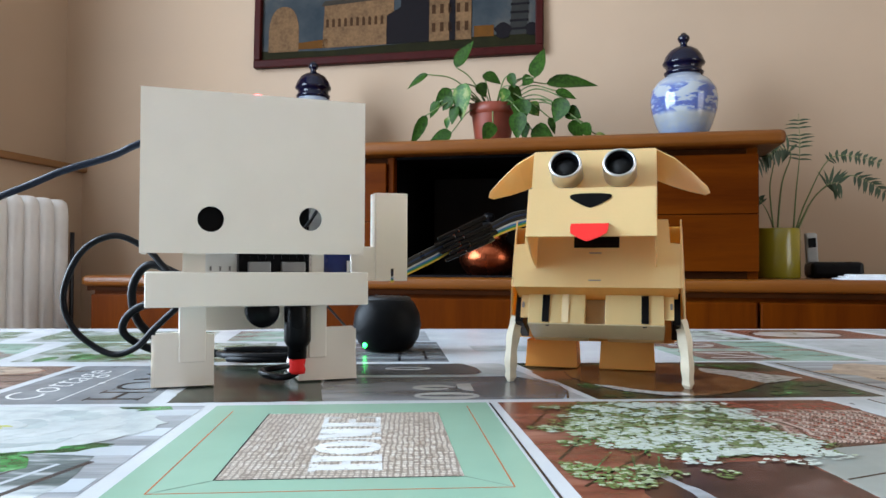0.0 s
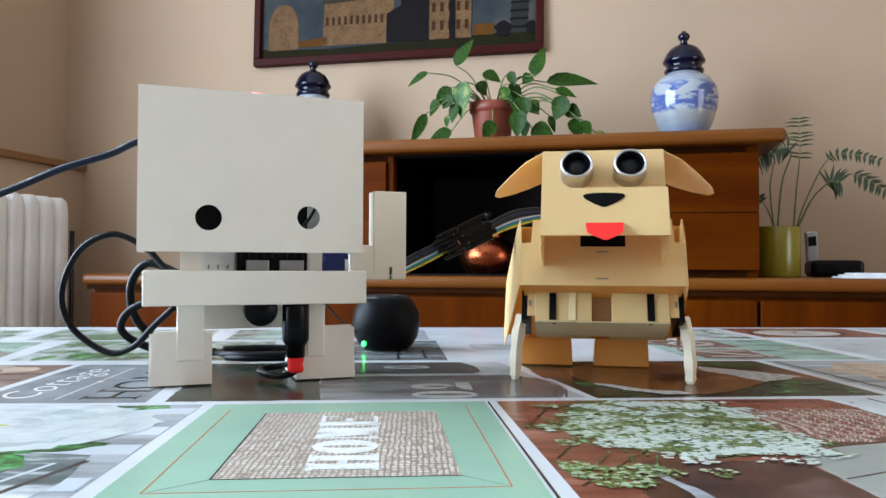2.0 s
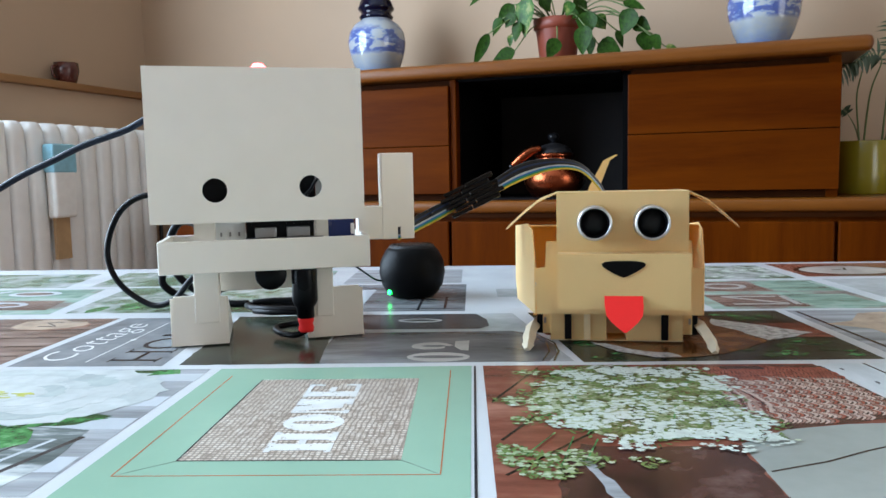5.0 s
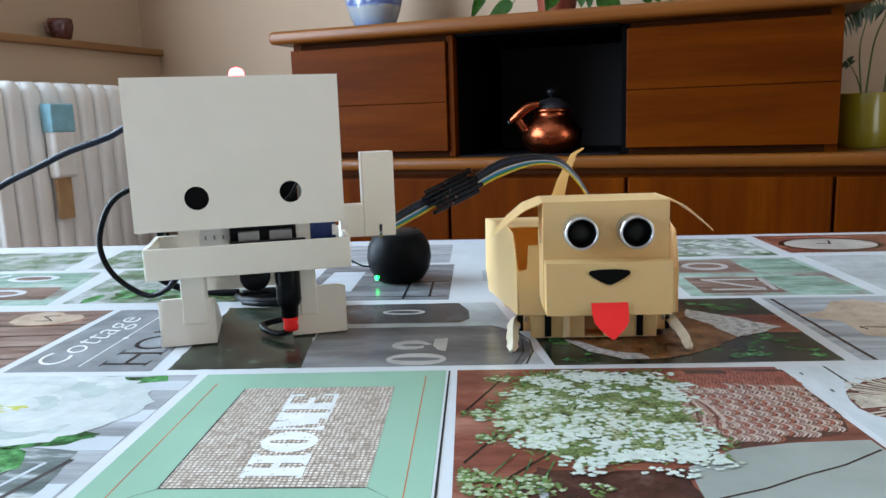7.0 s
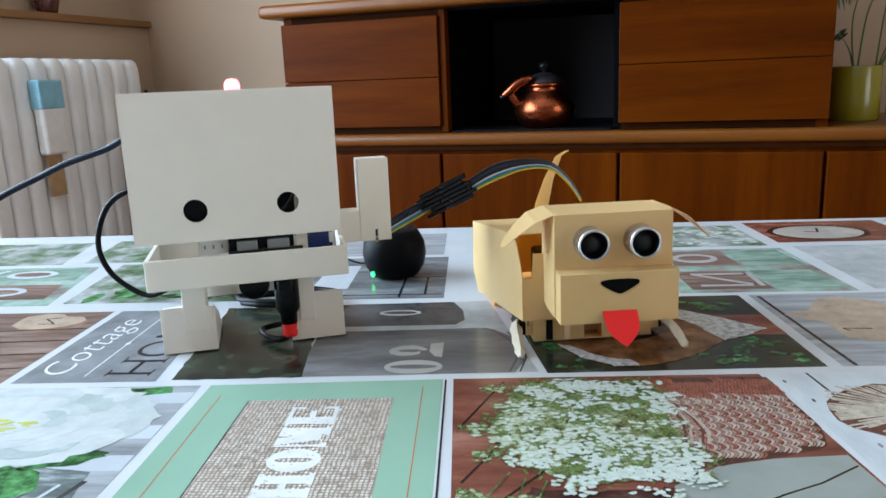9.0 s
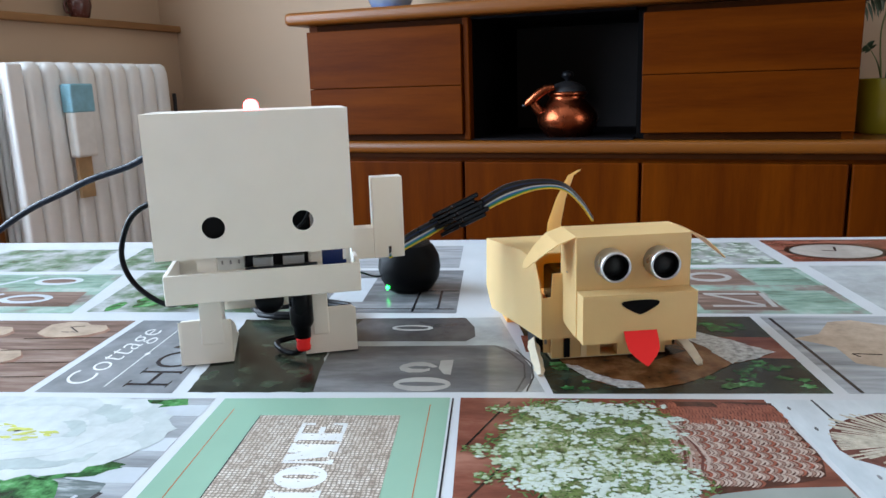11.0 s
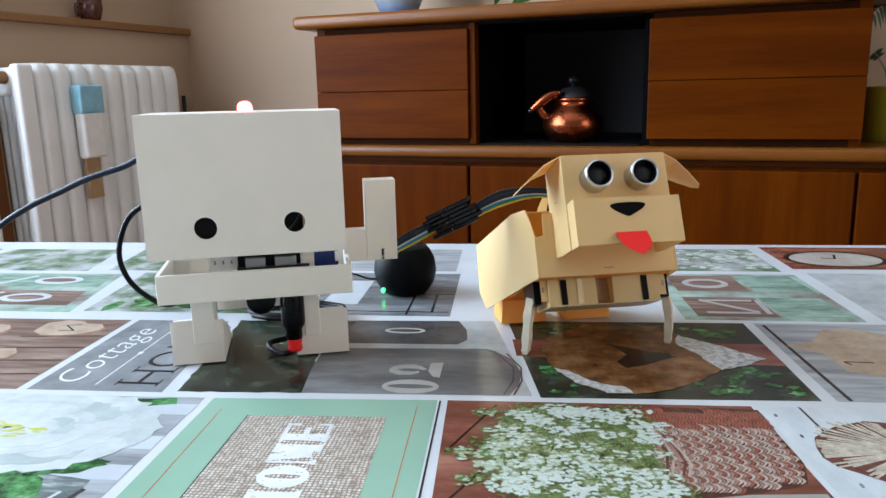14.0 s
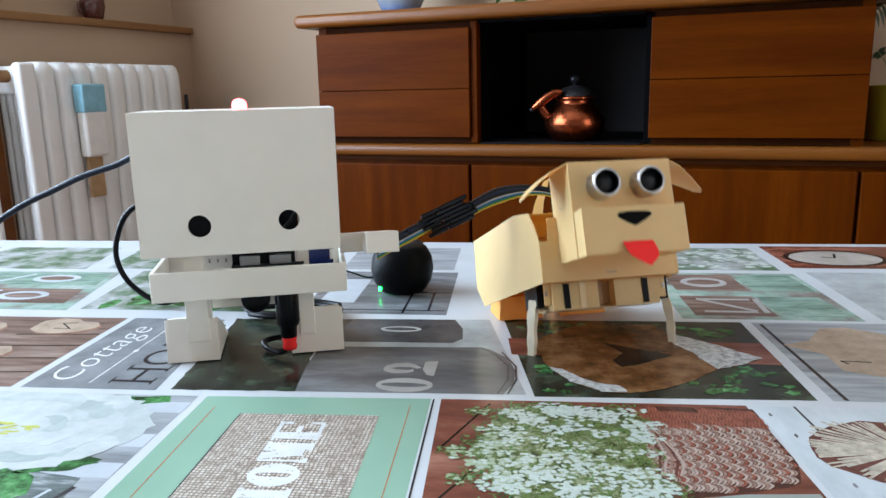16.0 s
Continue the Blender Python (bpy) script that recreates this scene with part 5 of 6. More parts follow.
def right_panels():
    r = random.Random(41)
    p = flat("wicker_ball_print", [(0.1955, 0.206), (0.430, 0.210), (0.430, 0.367), (0.1800, 0.3600)], I_BLUEGREY, 1, CLOTH, "wicker ball on pale blue boards")
    flat("board_joint", stroke((0.2000, 0.3605), (0.2030, 0.330), 0.0012), I_JAR_D, 2, p)
    for x, y in ((0.186, 0.350), (0.191, 0.328), (0.200, 0.285)):
        flat("nail_mark", ellipse(x, y, 0.0008, 0.002, 8), I_JAR, 2, p)
    ball = rough_edge(ellipse(0.230, 0.316, 0.037, 0.030, 22, 0.2), 0.005, 0.0012, 2)
    flat("wicker_ball", ball, I_WICKER_D, 3, p, "pale straw wicker ball")
    strands = []
    for i in range(110):
        a = 2 * math.pi * i / 110
        strands.append(stroke((0.233 + 0.006 * math.cos(a), 0.316 + 0.005 * math.sin(a)), (0.230 + 0.036 * math.cos(a + r.uniform(-0.4, 0.4)), 0.316 + 0.029 * math.sin(a)), 0.0013))
    many("straw_strand_ring", strands, I_STRAW, 4, p)
    q = flat("biscuit_print", [(0.2215, 0.3690), (0.440, 0.375), (0.440, 0.503), (0.2145, 0.4975)], I_GREYWOOD, 1, CLOTH, "wooden hearts on grey boards")
    flat("board_joint", stroke((0.2200, 0.4940), (0.2285, 0.3700), 0.0022), I_INKBLACK, 2, q)
    flat("wooden_tag", [(0.222, 0.453), (0.240, 0.462), (0.254, 0.486), (0.270, 0.490), (0.290, 0.478), (0.300, 0.440), (0.290, 0.405), (0.258, 0.404), (0.242, 0.412), (0.241, 0.438)], I_COOKIE, 3, q, "pale wooden tag")
    flat("wooden_tag", ellipse(0.335, 0.45, 0.03, 0.03, 18, 0, 0.1, 3), I_COOKIE, 3, q)
    flat("stroke_mark", stroke((0.246, 0.427), (0.262, 0.426), 0.0012), I_INKBLACK, 4, q)
    flat("stroke_mark", stroke((0.246, 0.427), (0.2485, 0.422), 0.0012), I_INKBLACK, 4, q)
    w = flat("brown_board_print", [(-0.430, 0.345), (-0.2190, 0.3538), (-0.2215, 0.4815), (-0.440, 0.478)], I_BROWN, 1, CLOTH, "wooden tags on brown boards")
    for x, y, k in ((-0.258, 0.462, 1.0), (-0.292, 0.408, 1.25), (-0.330, 0.455, 1.2)):
        lobes = [(1.0, 0.1), (0.92, 0.55), (0.62, 1.0), (0.80, 1.5), (1.0, 2.0), (0.95, 2.6), (0.85, 3.1), (0.95, 3.7), (1.02, 4.3), (0.98, 4.9), (0.96, 5.5), (1.0, 6.0)]
        for off, mat, layer in ((0.0035, I_COOKIE_D, 2.0), (0.0, I_COOKIE, 2.5)):
            flat("wooden_tag", rough_edge([(x + off + 0.026 * k * q * math.cos(a), y - off + 0.018 * k * q * math.sin(a)) for q, a in lobes], 0.006, 0.0006, 4), mat, layer + abs(x), w, "pale heart-shaped wooden tag")
    for a, b in (((-0.262, 0.455), (-0.250, 0.455)), ((-0.250, 0.455), (-0.262, 0.466)), ((-0.262, 0.466), (-0.252, 0.468))):
        flat("stroke_mark", stroke(a, b, 0.0010), I_INKBLACK, 4, w)
    for y in (0.372, 0.395, 0.418, 0.441):
        flat("board_joint", stroke((-0.28, y), (-0.2215, y + 0.004), 0.0010), I_DARK, 4, w)


def far_panels():
    r = random.Random(51)

    def tile(name, x0, x1, y0, y1, mat, label, skew=-0.10):
        return flat(name, [(x0 + skew * (y0 - 0.5), y0), (x1 + skew * (y0 - 0.5), y0), (x1 + skew * (y1 - 0.5), y1), (x0 + skew * (y1 - 0.5), y1)], mat, 1, CLOTH, label)

    k = tile("paving_print", -0.100, 0.0085, 0.502, 0.627, I_PAVING, "grey paving with pale sign", -0.04)
    flat("paper_sign", [(-0.094, 0.530), (-0.066, 0.530), (-0.068, 0.600), (-0.094, 0.600)], I_PALE, 2, k)
    for a, b in (((-0.098, 0.512), (0.006, 0.512)), ((-0.024, 0.505), (-0.027, 0.625)), ((-0.024, 0.56), (0.005, 0.56)), ((-0.006, 0.512), (-0.008, 0.56))):
        flat("joint", stroke(a, b, 0.0018), I_INKBLACK, 3, k)
    tile("paving_print", -0.098, 0.004, 0.636, 0.728, I_GREYWOOD, "grey paving", -0.04)
    g = tile("garden_print", -0.272, -0.110, 0.502, 0.622, I_GARDEN, "garden with crates", -0.12)
    for i in range(14):
        flat("printed_leaf", ellipse(r.uniform(-0.26, -0.15), r.uniform(0.508, 0.535), 0.012, 0.006, 10, r.uniform(0, 3), 0.2, i), I_LEAF, 2 + 0.05 * i, g)
    s = tile("sign_print", -0.460, -0.282, 0.498, 0.615, I_SIGN, "painted wooden signs", -0.20)
    lt = tile("sign_print", -0.64, -0.470, 0.498, 0.615, I_GARDEN, "garden photograph", -0.2)
    for x0, y0 in ((-0.345, 0.515), (-0.352, 0.570)):
        flat("sign_board", [(x0 - 0.06, y0), (x0 + 0.05, y0), (x0 + 0.04, y0 + 0.042), (x0 - 0.07, y0 + 0.042)], I_BROWN if y0 < 0.55 else I_SIGNGREEN, 2, s)
        flat("sign_letter", ellipse(x0, y0 + 0.021, 0.022, 0.013, 20), I_PALE, 3, s)
        flat("sign_letter_gap", ellipse(x0, y0 + 0.021, 0.016, 0.007, 20), I_BROWN, 4, s)
        flat("sign_letter", stroke((x0 - 0.05, y0 + 0.006), (x0 - 0.03, y0 + 0.036), 0.005), I_PALE, 3, s)
    e = tile("sign_print", 0.172, 0.290, 0.504, 0.634, I_SIGN, "painted wooden signs", -0.05)
    for x0, y0 in ((0.182, 0.512), (0.180, 0.578)):
        flat("sign_board", [(x0, y0), (x0 + 0.055, y0), (x0 + 0.050, y0 + 0.050), (x0 - 0.003, y0 + 0.050)], I_BROWN, 2, e)
        flat("sign_board", [(x0 + 0.058, y0), (x0 + 0.103, y0), (x0 + 0.097, y0 + 0.050), (x0 + 0.053, y0 + 0.050)], I_SIGNGREEN, 2, e)
    flat("sign_letter", ellipse(0.205, 0.603, 0.018, 0.015, 20), I_CHALK, 3, e)
    flat("sign_letter_gap", ellipse(0.205, 0.603, 0.013, 0.008, 20), I_BROWN, 4, e)
    for a, b in (((0.190, 0.522), (0.226, 0.522)), ((0.226, 0.524), (0.192, 0.552)), ((0.190, 0.553), (0.228, 0.553)), ((0.232, 0.520), (0.232, 0.555))):
        flat("sign_letter", stroke(a, b, 0.004), I_CHALK, 3, e)
    flat("shaded_notch", [(0.030, 0.560), (0.075, 0.560), (0.073, 0.60), (0.028, 0.60)], I_MIST, 1, CLOTH)
    tile("grey_print", 0.302, 0.47, 0.508, 0.640, I_MIST, "pale stone wall", -0.05)
    tile("garden_print", 0.48, 0.66, 0.508, 0.64, I_GARDEN, "garden photograph", -0.05)
    f = tile("meadow_print", 0.192, 0.284, 0.645, 0.735, I_GARDEN, "white meadow flowers", -0.05)
    many("floret_spray", [ellipse(r.uniform(0.19, 0.272), r.uniform(0.650, 0.730), 0.0035, 0.0022, 7) for _ in range(90)], I_FLORET, 2, f)
    c = tile("clock_print", 0.297, 0.42, 0.655, 0.745, I_REDWOOD, "old station clock", -0.05)
    flat("clock_rim", ellipse(0.338, 0.695, 0.044, 0.033, 36), I_DARK, 2, c)
    flat("clock_face", ellipse(0.338, 0.695, 0.039, 0.028, 36), I_CLOCK, 3, c, "faded clock face")
    for a, b in (((0.338, 0.695), (0.343, 0.712)), ((0.338, 0.695), (0.327, 0.698))):
        flat("clock_hand", stroke(a, b, 0.002), I_INKBLACK, 4, c)
    tile("grey_print", 0.43, 0.62, 0.655, 0.745, I_MIST, "pale stone wall", -0.05)
    tile("garden_print", -0.31, -0.165, 0.630, 0.725, I_GARDEN, "garden photograph", -0.14)
    tile("meadow_print", -0.45, -0.322, 0.626, 0.720, I_GARDEN, "meadow photograph", -0.2)
    tile("brown_board_print", -0.62, -0.46, 0.626, 0.720, I_BROWN, "brown boards", -0.2)
    tile("garden_print", -0.155, -0.105, 0.632, 0.726, I_SIGN, "painted signs", -0.1)
    # photographs beyond the edges of the ones above, and the row towards the chairs
    for x0, x1, mat in ((-0.62, -0.445, I_GARDEN), (0.45, 0.64, I_SLATE)):
        flat("garden_print", rect(x0, x1, 0.36, 0.485), mat, 1, CLOTH, "garden photograph")
    for x0, x1, mat in ((-0.33, -0.11, I_BROWN), (-0.10, 0.03, I_SLATE), (0.04, 0.20, I_GARDEN), (0.21, 0.43, I_SIGN)):
        flat("garden_print", rect(x0, x1, 0.05, 0.19), mat, 1, CLOTH, "garden photograph")


home_card()
flower_panel()
basket_panel()
cottage_panel()
pail_panel()
slice_panel()
right_panels()
far_panels()


# ---- the white robot ----
ROBOT = pose(-0.0945, 0.4095, 0.7506, 0, 0, 18)
ARM_PIVOT = (0.056, 0.024, 0.0625)


def open_box(x0, x1, y0, y1, z0, z1, wall, open_side, bevel=0.0006):
    """A thin-walled box with one side left open (top or bottom)."""
    bm = bmesh.new()
    if open_side == "top":
        box(bm, x0, x1, y0, y0 + wall, z0, z1, bevel)
    if open_side == "top":
        box(bm, x0, x1, y1 - wall, y1, z0, z1, bevel)
    box(bm, x0, x0 + wall, y0 + wall * 0.9, y1 - wall * 0.9, z0, z1)
    box(bm, x1 - wall, x1, y0 + wall * 0.9, y1 - wall * 0.9, z0, z1)
    if open_side == "bottom":
        box(bm, x0 + wall * 0.9, x1 - wall * 0.9, y0 + wall * 0.9, y1 - wall * 0.9, z1 - wall, z1)
    else:
        box(bm, x0 + wall * 0.9, x1 - wall * 0.9, y0 + wall * 0.9, y1 - wall * 0.9, z0, z0 + wall)
    return bm


def plate_with_holes(x0, x1, z0, z1, y0, y1, holes, n=28):
    """An upright plate with round holes right through it."""
    bm = bmesh.new()
    cut = (holes[0][0] + holes[1][0]) / 2
    for (cx, cz, r), (a, b) in zip(holes, ((x0, cut), (cut, x1))):
        ring, rect = [], []
        for i in range(n):
            t = 2 * math.pi * (i + 0.5) / n
            c, s = math.cos(t), math.sin(t)
            ring.append((cx + r * c, cz + r * s))
            k = min((b - cx) / c if c > 0 else (a - cx) / c, (z1 - cz) / s if s > 0 else (z0 - cz) / s)
            rect.append((cx + k * c, cz + k * s))
        corners = {}
        for q in ((a, z0), (b, z0), (b, z1), (a, z1)):
            t = math.atan2(q[1] - cz, q[0] - cx) % (2 * math.pi)
            i = round(t / (2 * math.pi) * n - 0.5) % n
            rect[i] = q
        vs = {}
        for y in (y0, y1):
            vs[y] = ([bm.verts.new((x, y, z)) for x, z in ring], [bm.verts.new((x, y, z)) for x, z in rect])
            for i in range(n):
                j = (i + 1) % n
                bm.faces.new((vs[y][0][i], vs[y][0][j], vs[y][1][j], vs[y][1][i]))
        for i in range(n):
            j = (i + 1) % n
            bm.faces.new((vs[y0][0][i], vs[y0][0][j], vs[y1][0][j], vs[y1][0][i]))
            bm.faces.new((vs[y0][1][i], vs[y0][1][j], vs[y1][1][j], vs[y1][1][i]))
    bmesh.ops.recalc_face_normals(bm, faces=bm.faces[:])
    return bm


def robot():
    r = thing("walking_robot", ROBOT, "white 3D-printed two-legged robot with a big square head on the table", "robot")
    x0, x1, z0, z1, yf, yb = -0.0592, 0.0518, 0.0672, 0.1478, -0.0145, 0.040
    w = 0.0018
    head = part("head", open_box(x0, x1, yf + w, yb, z0, z1, w, "bottom"), M_PLA, r, "hollow white square head")
    part("face_plate", plate_with_holes(x0, x1, z0, z1, yf, yf + w + 0.0001, ((-0.0263, 0.0842, 0.0064), (0.0232, 0.0853, 0.0060))), M_PLA, head, "flat face with two round eye holes")
    # Black boards added behind the eye holes stand in for the dark hollow head.
    part("eye_backing", boxed(-0.034, -0.018, yf + 0.006, yf + 0.008, 0.076, 0.093), M_BLACK, head)
    part("eye_backing", boxed(-0.012, 0.0275, 0.0155, 0.0175, 0.060, 0.104), M_FELT, head, "black board added so the eye hole looks dark")
    part("eye_backing", boxed(0.0278, 0.0490, 0.0155, 0.0175, 0.070, 0.104), M_USB, head, "grey board inside the head")
    part("eye_wire", sweep(spline([(0.020, yf + 0.009, 0.080), (0.0235, yf + 0.008, 0.0835), (0.028, yf + 0.009, 0.0905)], 5), 0.0009, 8), M_CABLE, head)
    led = part("led", lathe([(0.0042, 0.0), (0.0044, 0.003), (0.0040, 0.0052), (0.0026, 0.0068), (0, 0.0074)], 20), M_LED_RED, head, "small glowing red light on the head", pose(-0.0015, 0.012, z1 - 0.0012))
    tray = part("waist_tray", open_box(-0.0566, 0.0545, -0.0125, 0.040, 0.0405, 0.0578, 0.0022, "top"), M_PLA, r, "open white waist tray")
    # electronics between the tray and the head
    board = part("circuit_board", boxed(-0.012, 0.030, -0.002, 0.03, 0.056, 0.0575), M_PCB, r, "dark circuit board")
    part("usb_socket", boxed(-0.0070, 0.0045, -0.004, -0.0002, 0.0577, 0.0632, bevel=0.0005), M_USB, board)
    part("usb_socket", boxed(0.0100, 0.0225, -0.004, -0.0002, 0.0577, 0.0632, bevel=0.0005), M_USB, board)
    part("header", boxed(-0.0115, 0.0265, 0.000, 0.012, 0.0576, 0.0690), M_BLACK, board)
    for i in range(9):
        part("pin", boxed(-0.010 + 0.004 * i, -0.0085 + 0.004 * i, -0.0035, -0.0025, 0.0645, 0.0665), M_BLACK, board)
    part("servo", boxed(0.033, 0.0475, 0.0, 0.012, 0.055, 0.0685, bevel=0.0006), M_SERVO, r, "blue servo motor")
    part("servo_flag", boxed(0.0455, 0.0475, -0.001, 0.0, 0.058, 0.064), M_WHITE, r)
    strut = part("neck_post", boxed(-0.039, -0.028, 0.0, 0.006, 0.0425, 0.072), M_PLA, r)
    part("terminal_strip", boxed(-0.034, -0.012, 0.006, 0.009, 0.055, 0.068, bevel=0.0004), M_WHITE, r, "pale translucent terminal strip")
    for i in range(4):
        part("slot", boxed(-0.0305 + 0.0048 * i, -0.0295 + 0.0048 * i, 0.0055, 0.006, 0.0585, 0.0608), M_USB, r)
    part("neck_post", boxed(0.025, 0.033, 0.0, 0.006, 0.0425, 0.072), M_PLA, r)
    # legs and feet
    for a, b, fa, fb, top in ((-0.0405, -0.0275, -0.0535, -0.0232, 0.026), (0.025, 0.0345, 0.0195, 0.0513, 0.027)):
        leg = part("leg", boxed(a, b, -0.0014, 0.016, 0.0120, 0.0405, bevel=0.0006), M_PLA, r)
        foot_ = bmesh.new()
        prism(foot_, [(fa, 0.0), (fb, 0.0), (fb - 0.0012, top), (fb - 0.010 if fa < 0 else fb - 0.0025, top + 0.0015), (fa + 0.002, top + 0.001)], -0.0005, 0.0018, "y")
        box(foot_, fa, fb, 0.0018, 0.050, 0.0, 0.0025, 0.0005)
        prism(foot_, [(0.0018, 0.0024), (0.045, 0.0024), (0.030, 0.014), (0.0018, top)], fa, fa + 0.002, "x")
        prism(foot_, [(0.0018, 0.0024), (0.045, 0.0024), (0.030, 0.014), (0.0018, top)], fb - 0.002, fb, "x")
        part("foot", foot_, M_PLA, r, "wedge-shaped white foot")
    part("hip_plate", boxed(-0.028, 0.026, 0.022, 0.024, 0.026, 0.041), M_PLA, r)
    buz = part("buzzer", lathe([(0, 0), (0.0078, 0), (0.0085, 0.001), (0.0085, 0.011), (0.0078, 0.012), (0, 0.012)], 28), M_BLACK, r, "round black buzzer", pose(0.0005, 0.006, 0.0375, 90, 0, 0))
    plug = part("power_plug", lathe([(0, 0.0405), (0.0068, 0.0405), (0.0070, 0.039), (0.0070, 0.022), (0.0062, 0.020), (0.0050, 0.0185), (0.0048, 0.0125), (0, 0.0125)], 24), M_BLACK, r, "black barrel power plug", pose(0.0185, -0.004, 0))
    part("red_tip", lathe([(0, 0.0125), (0.0042, 0.0125), (0.0044, 0.011), (0.0038, 0.0085), (0.0044, 0.0065), (0.0040, 0.0045), (0, 0.0045)], 20), M_RED, plug, "red plastic tip")
    arm = part("arm", boxed(-0.004, 0.0105, -0.006, 0.006, -0.0098, 0.0098, bevel=0.0006), M_PLA, r, "L-shaped white waving arm", pose(*ARM_PIVOT))
    part("forearm", boxed(0.0104, 0.0298, -0.0062, 0.0062, -0.0100, 0.0412, bevel=0.0006), M_PLA, arm)
    return r, arm


ROBOT_THING, ROBOT_ARM = robot()


# ---- cables, loudspeaker ----
def robot_cables():
    usb = thing("power_cable", pose(0, 0, 0), "dark blue cable running off the table from the robot's head", "cable")
    part("cable", sweep(spline([(-0.150, 0.403, 0.877), (-0.160, 0.404, 0.873), (-0.172, 0.406, 0.868), (-0.196, 0.408, 0.861), (-0.216, 0.410, 0.853), (-0.240, 0.411, 0.843), (-0.266, 0.412, 0.828), (-0.300, 0.414, 0.803), (-0.345, 0.416, 0.772), (-0.41, 0.42, 0.7550), (-0.60, 0.43, 0.7535), (-0.82, 0.43, 0.7535)], 8), 0.0019, 10), M_NAVY_CABLE, usb)
    loop = thing("coiled_cable", pose(0, 0, 0), "looped black cable coiled behind the robot", "cable")
    ring = [(-0.165, 0.50, 0.800), (-0.178, 0.505, 0.812), (-0.190, 0.508, 0.823), (-0.211, 0.51, 0.831), (-0.232, 0.51, 0.820), (-0.243, 0.51, 0.793), (-0.236, 0.51, 0.770), (-0.213, 0.508, 0.7545), (-0.195, 0.505, 0.758), (-0.180, 0.50, 0.772), (-0.165, 0.495, 0.785)]
    def back(run, k):
        e = Vector((-0.013, 0.013, 0.812))
        out = [e + (Vector(q) - e) * k for q in run]
        return [Vector((q.x, q.y, max(q.z, 0.7538))) for q in out]

    ring = back(ring, 1.0)
    part("big_loop", sweep(spline(ring, 8), 0.0021, 10), M_CABLE, loop)
    small = [(-0.15, 0.46, 0.805), (-0.172, 0.465, 0.812), (-0.183, 0.468, 0.798), (-0.180, 0.47, 0.778), (-0.163, 0.468, 0.766), (-0.145, 0.465, 0.770)]
    part("small_loop", sweep(spline(back(small, 1.12), 8), 0.0028, 10), M_CABLE, loop)
    small2 = [(-0.14, 0.455, 0.795), (-0.176, 0.46, 0.787), (-0.186, 0.462, 0.773), (-0.170, 0.465, 0.762), (-0.142, 0.46, 0.758), (-0.130, 0.46, 0.7545)]
    part("small_loop", sweep(spline(back(small2, 1.12), 8), 0.0026, 10), M_CABLE, loop)
    coil = []
    for i in range(26):
        a = i * 0.62
        coil.append(Vector((-0.102 + (0.034 + 0.004 * math.sin(i)) * math.cos(a), 0.492 + 0.016 * math.sin(a), 0.7530 + 0.00018 * i)))
    part("coil", sweep(coil, 0.0022, 8), M_CABLE, loop)
    lead = thing("plug_lead", pose(0, 0, 0), "short black lead curling to the power plug", "cable")
    o = ROBOT @ Vector((0.0185, -0.004, 0.004))
    part("lead", sweep(spline([o + Vector((0, 0, 0.001)), o + Vector((-0.006, -0.002, -0.0012)), o + Vector((-0.016, 0.004, -0.0012)), o + Vector((-0.021, 0.014, 0.0)), o + Vector((-0.010, 0.024, 0.001)), o + Vector((-0.012, 0.05, -0.001))], 8), 0.0018, 10), M_CABLE, lead)


robot_cables()


def loudspeaker():
    s = thing("portable_speaker", pose(-0.0345, 0.566, 0.7506), "round matt black portable loudspeaker with a green light", "loudspeaker")
    prof = [(0, 0), (0.017, 0), (0.0195, 0.002), (0.024, 0.009), (0.0258, 0.018), (0.0245, 0.027), (0.0205, 0.0345), (0.0185, 0.0362), (0.0178, 0.0366), (0, 0.0366)]
    part("shell", lathe([(q * 0.965, z) for q, z in prof], 44), M_RUBBER, s)
    part("grille", lathe([(0.0175, 0.0367), (0.0165, 0.0385), (0.010, 0.0392), (0, 0.0394)], 36), M_MESH, s, "perforated black grille")
    for i in range(14):
        a = 2 * math.pi * i / 14
        part("grille_slot", boxed(-0.0012, 0.0012, -0.0003, 0.0003, 0, 0.0004), M_BLACK, s, "", pose(0.0135 * math.cos(a), 0.0135 * math.sin(a), 0.0391, 0, 0, math.degrees(a)))
    part("power_light", lathe([(0.0020, 0), (0.0018, 0.001), (0, 0.0016)], 12), M_LED_GREEN, s, "green power light", pose(-0.0150, -0.0150, 0.0045, 75, 0, -45))
    w = thing("speaker_wire", pose(0, 0, 0), "thin grey audio wire from the robot to the loudspeaker", "cable")
    part("wire", sweep(spline([(-0.074, 0.478, 0.790), (-0.070, 0.494, 0.786), (-0.065, 0.520, 0.776), (-0.060, 0.545, 0.766), (-0.056, 0.556, 0.763)], 8), 0.0007, 8), M_NAVY_CABLE, w)


loudspeaker()


# ---- the card dog ----
DOG = thing("robot_dog", pose(0.079, 0.404, 0.7506, 0, 0, -8), "cream yellow folded-card robot dog with sensor eyes and red tongue", "robot")
HINGE = Vector((0, 0.0864, 0.0123))     # the body pitches about the hind legs
HIP = Vector((0.0405, 0.0225, 0.0075))  # front leg axle, in the body's space from the hinge


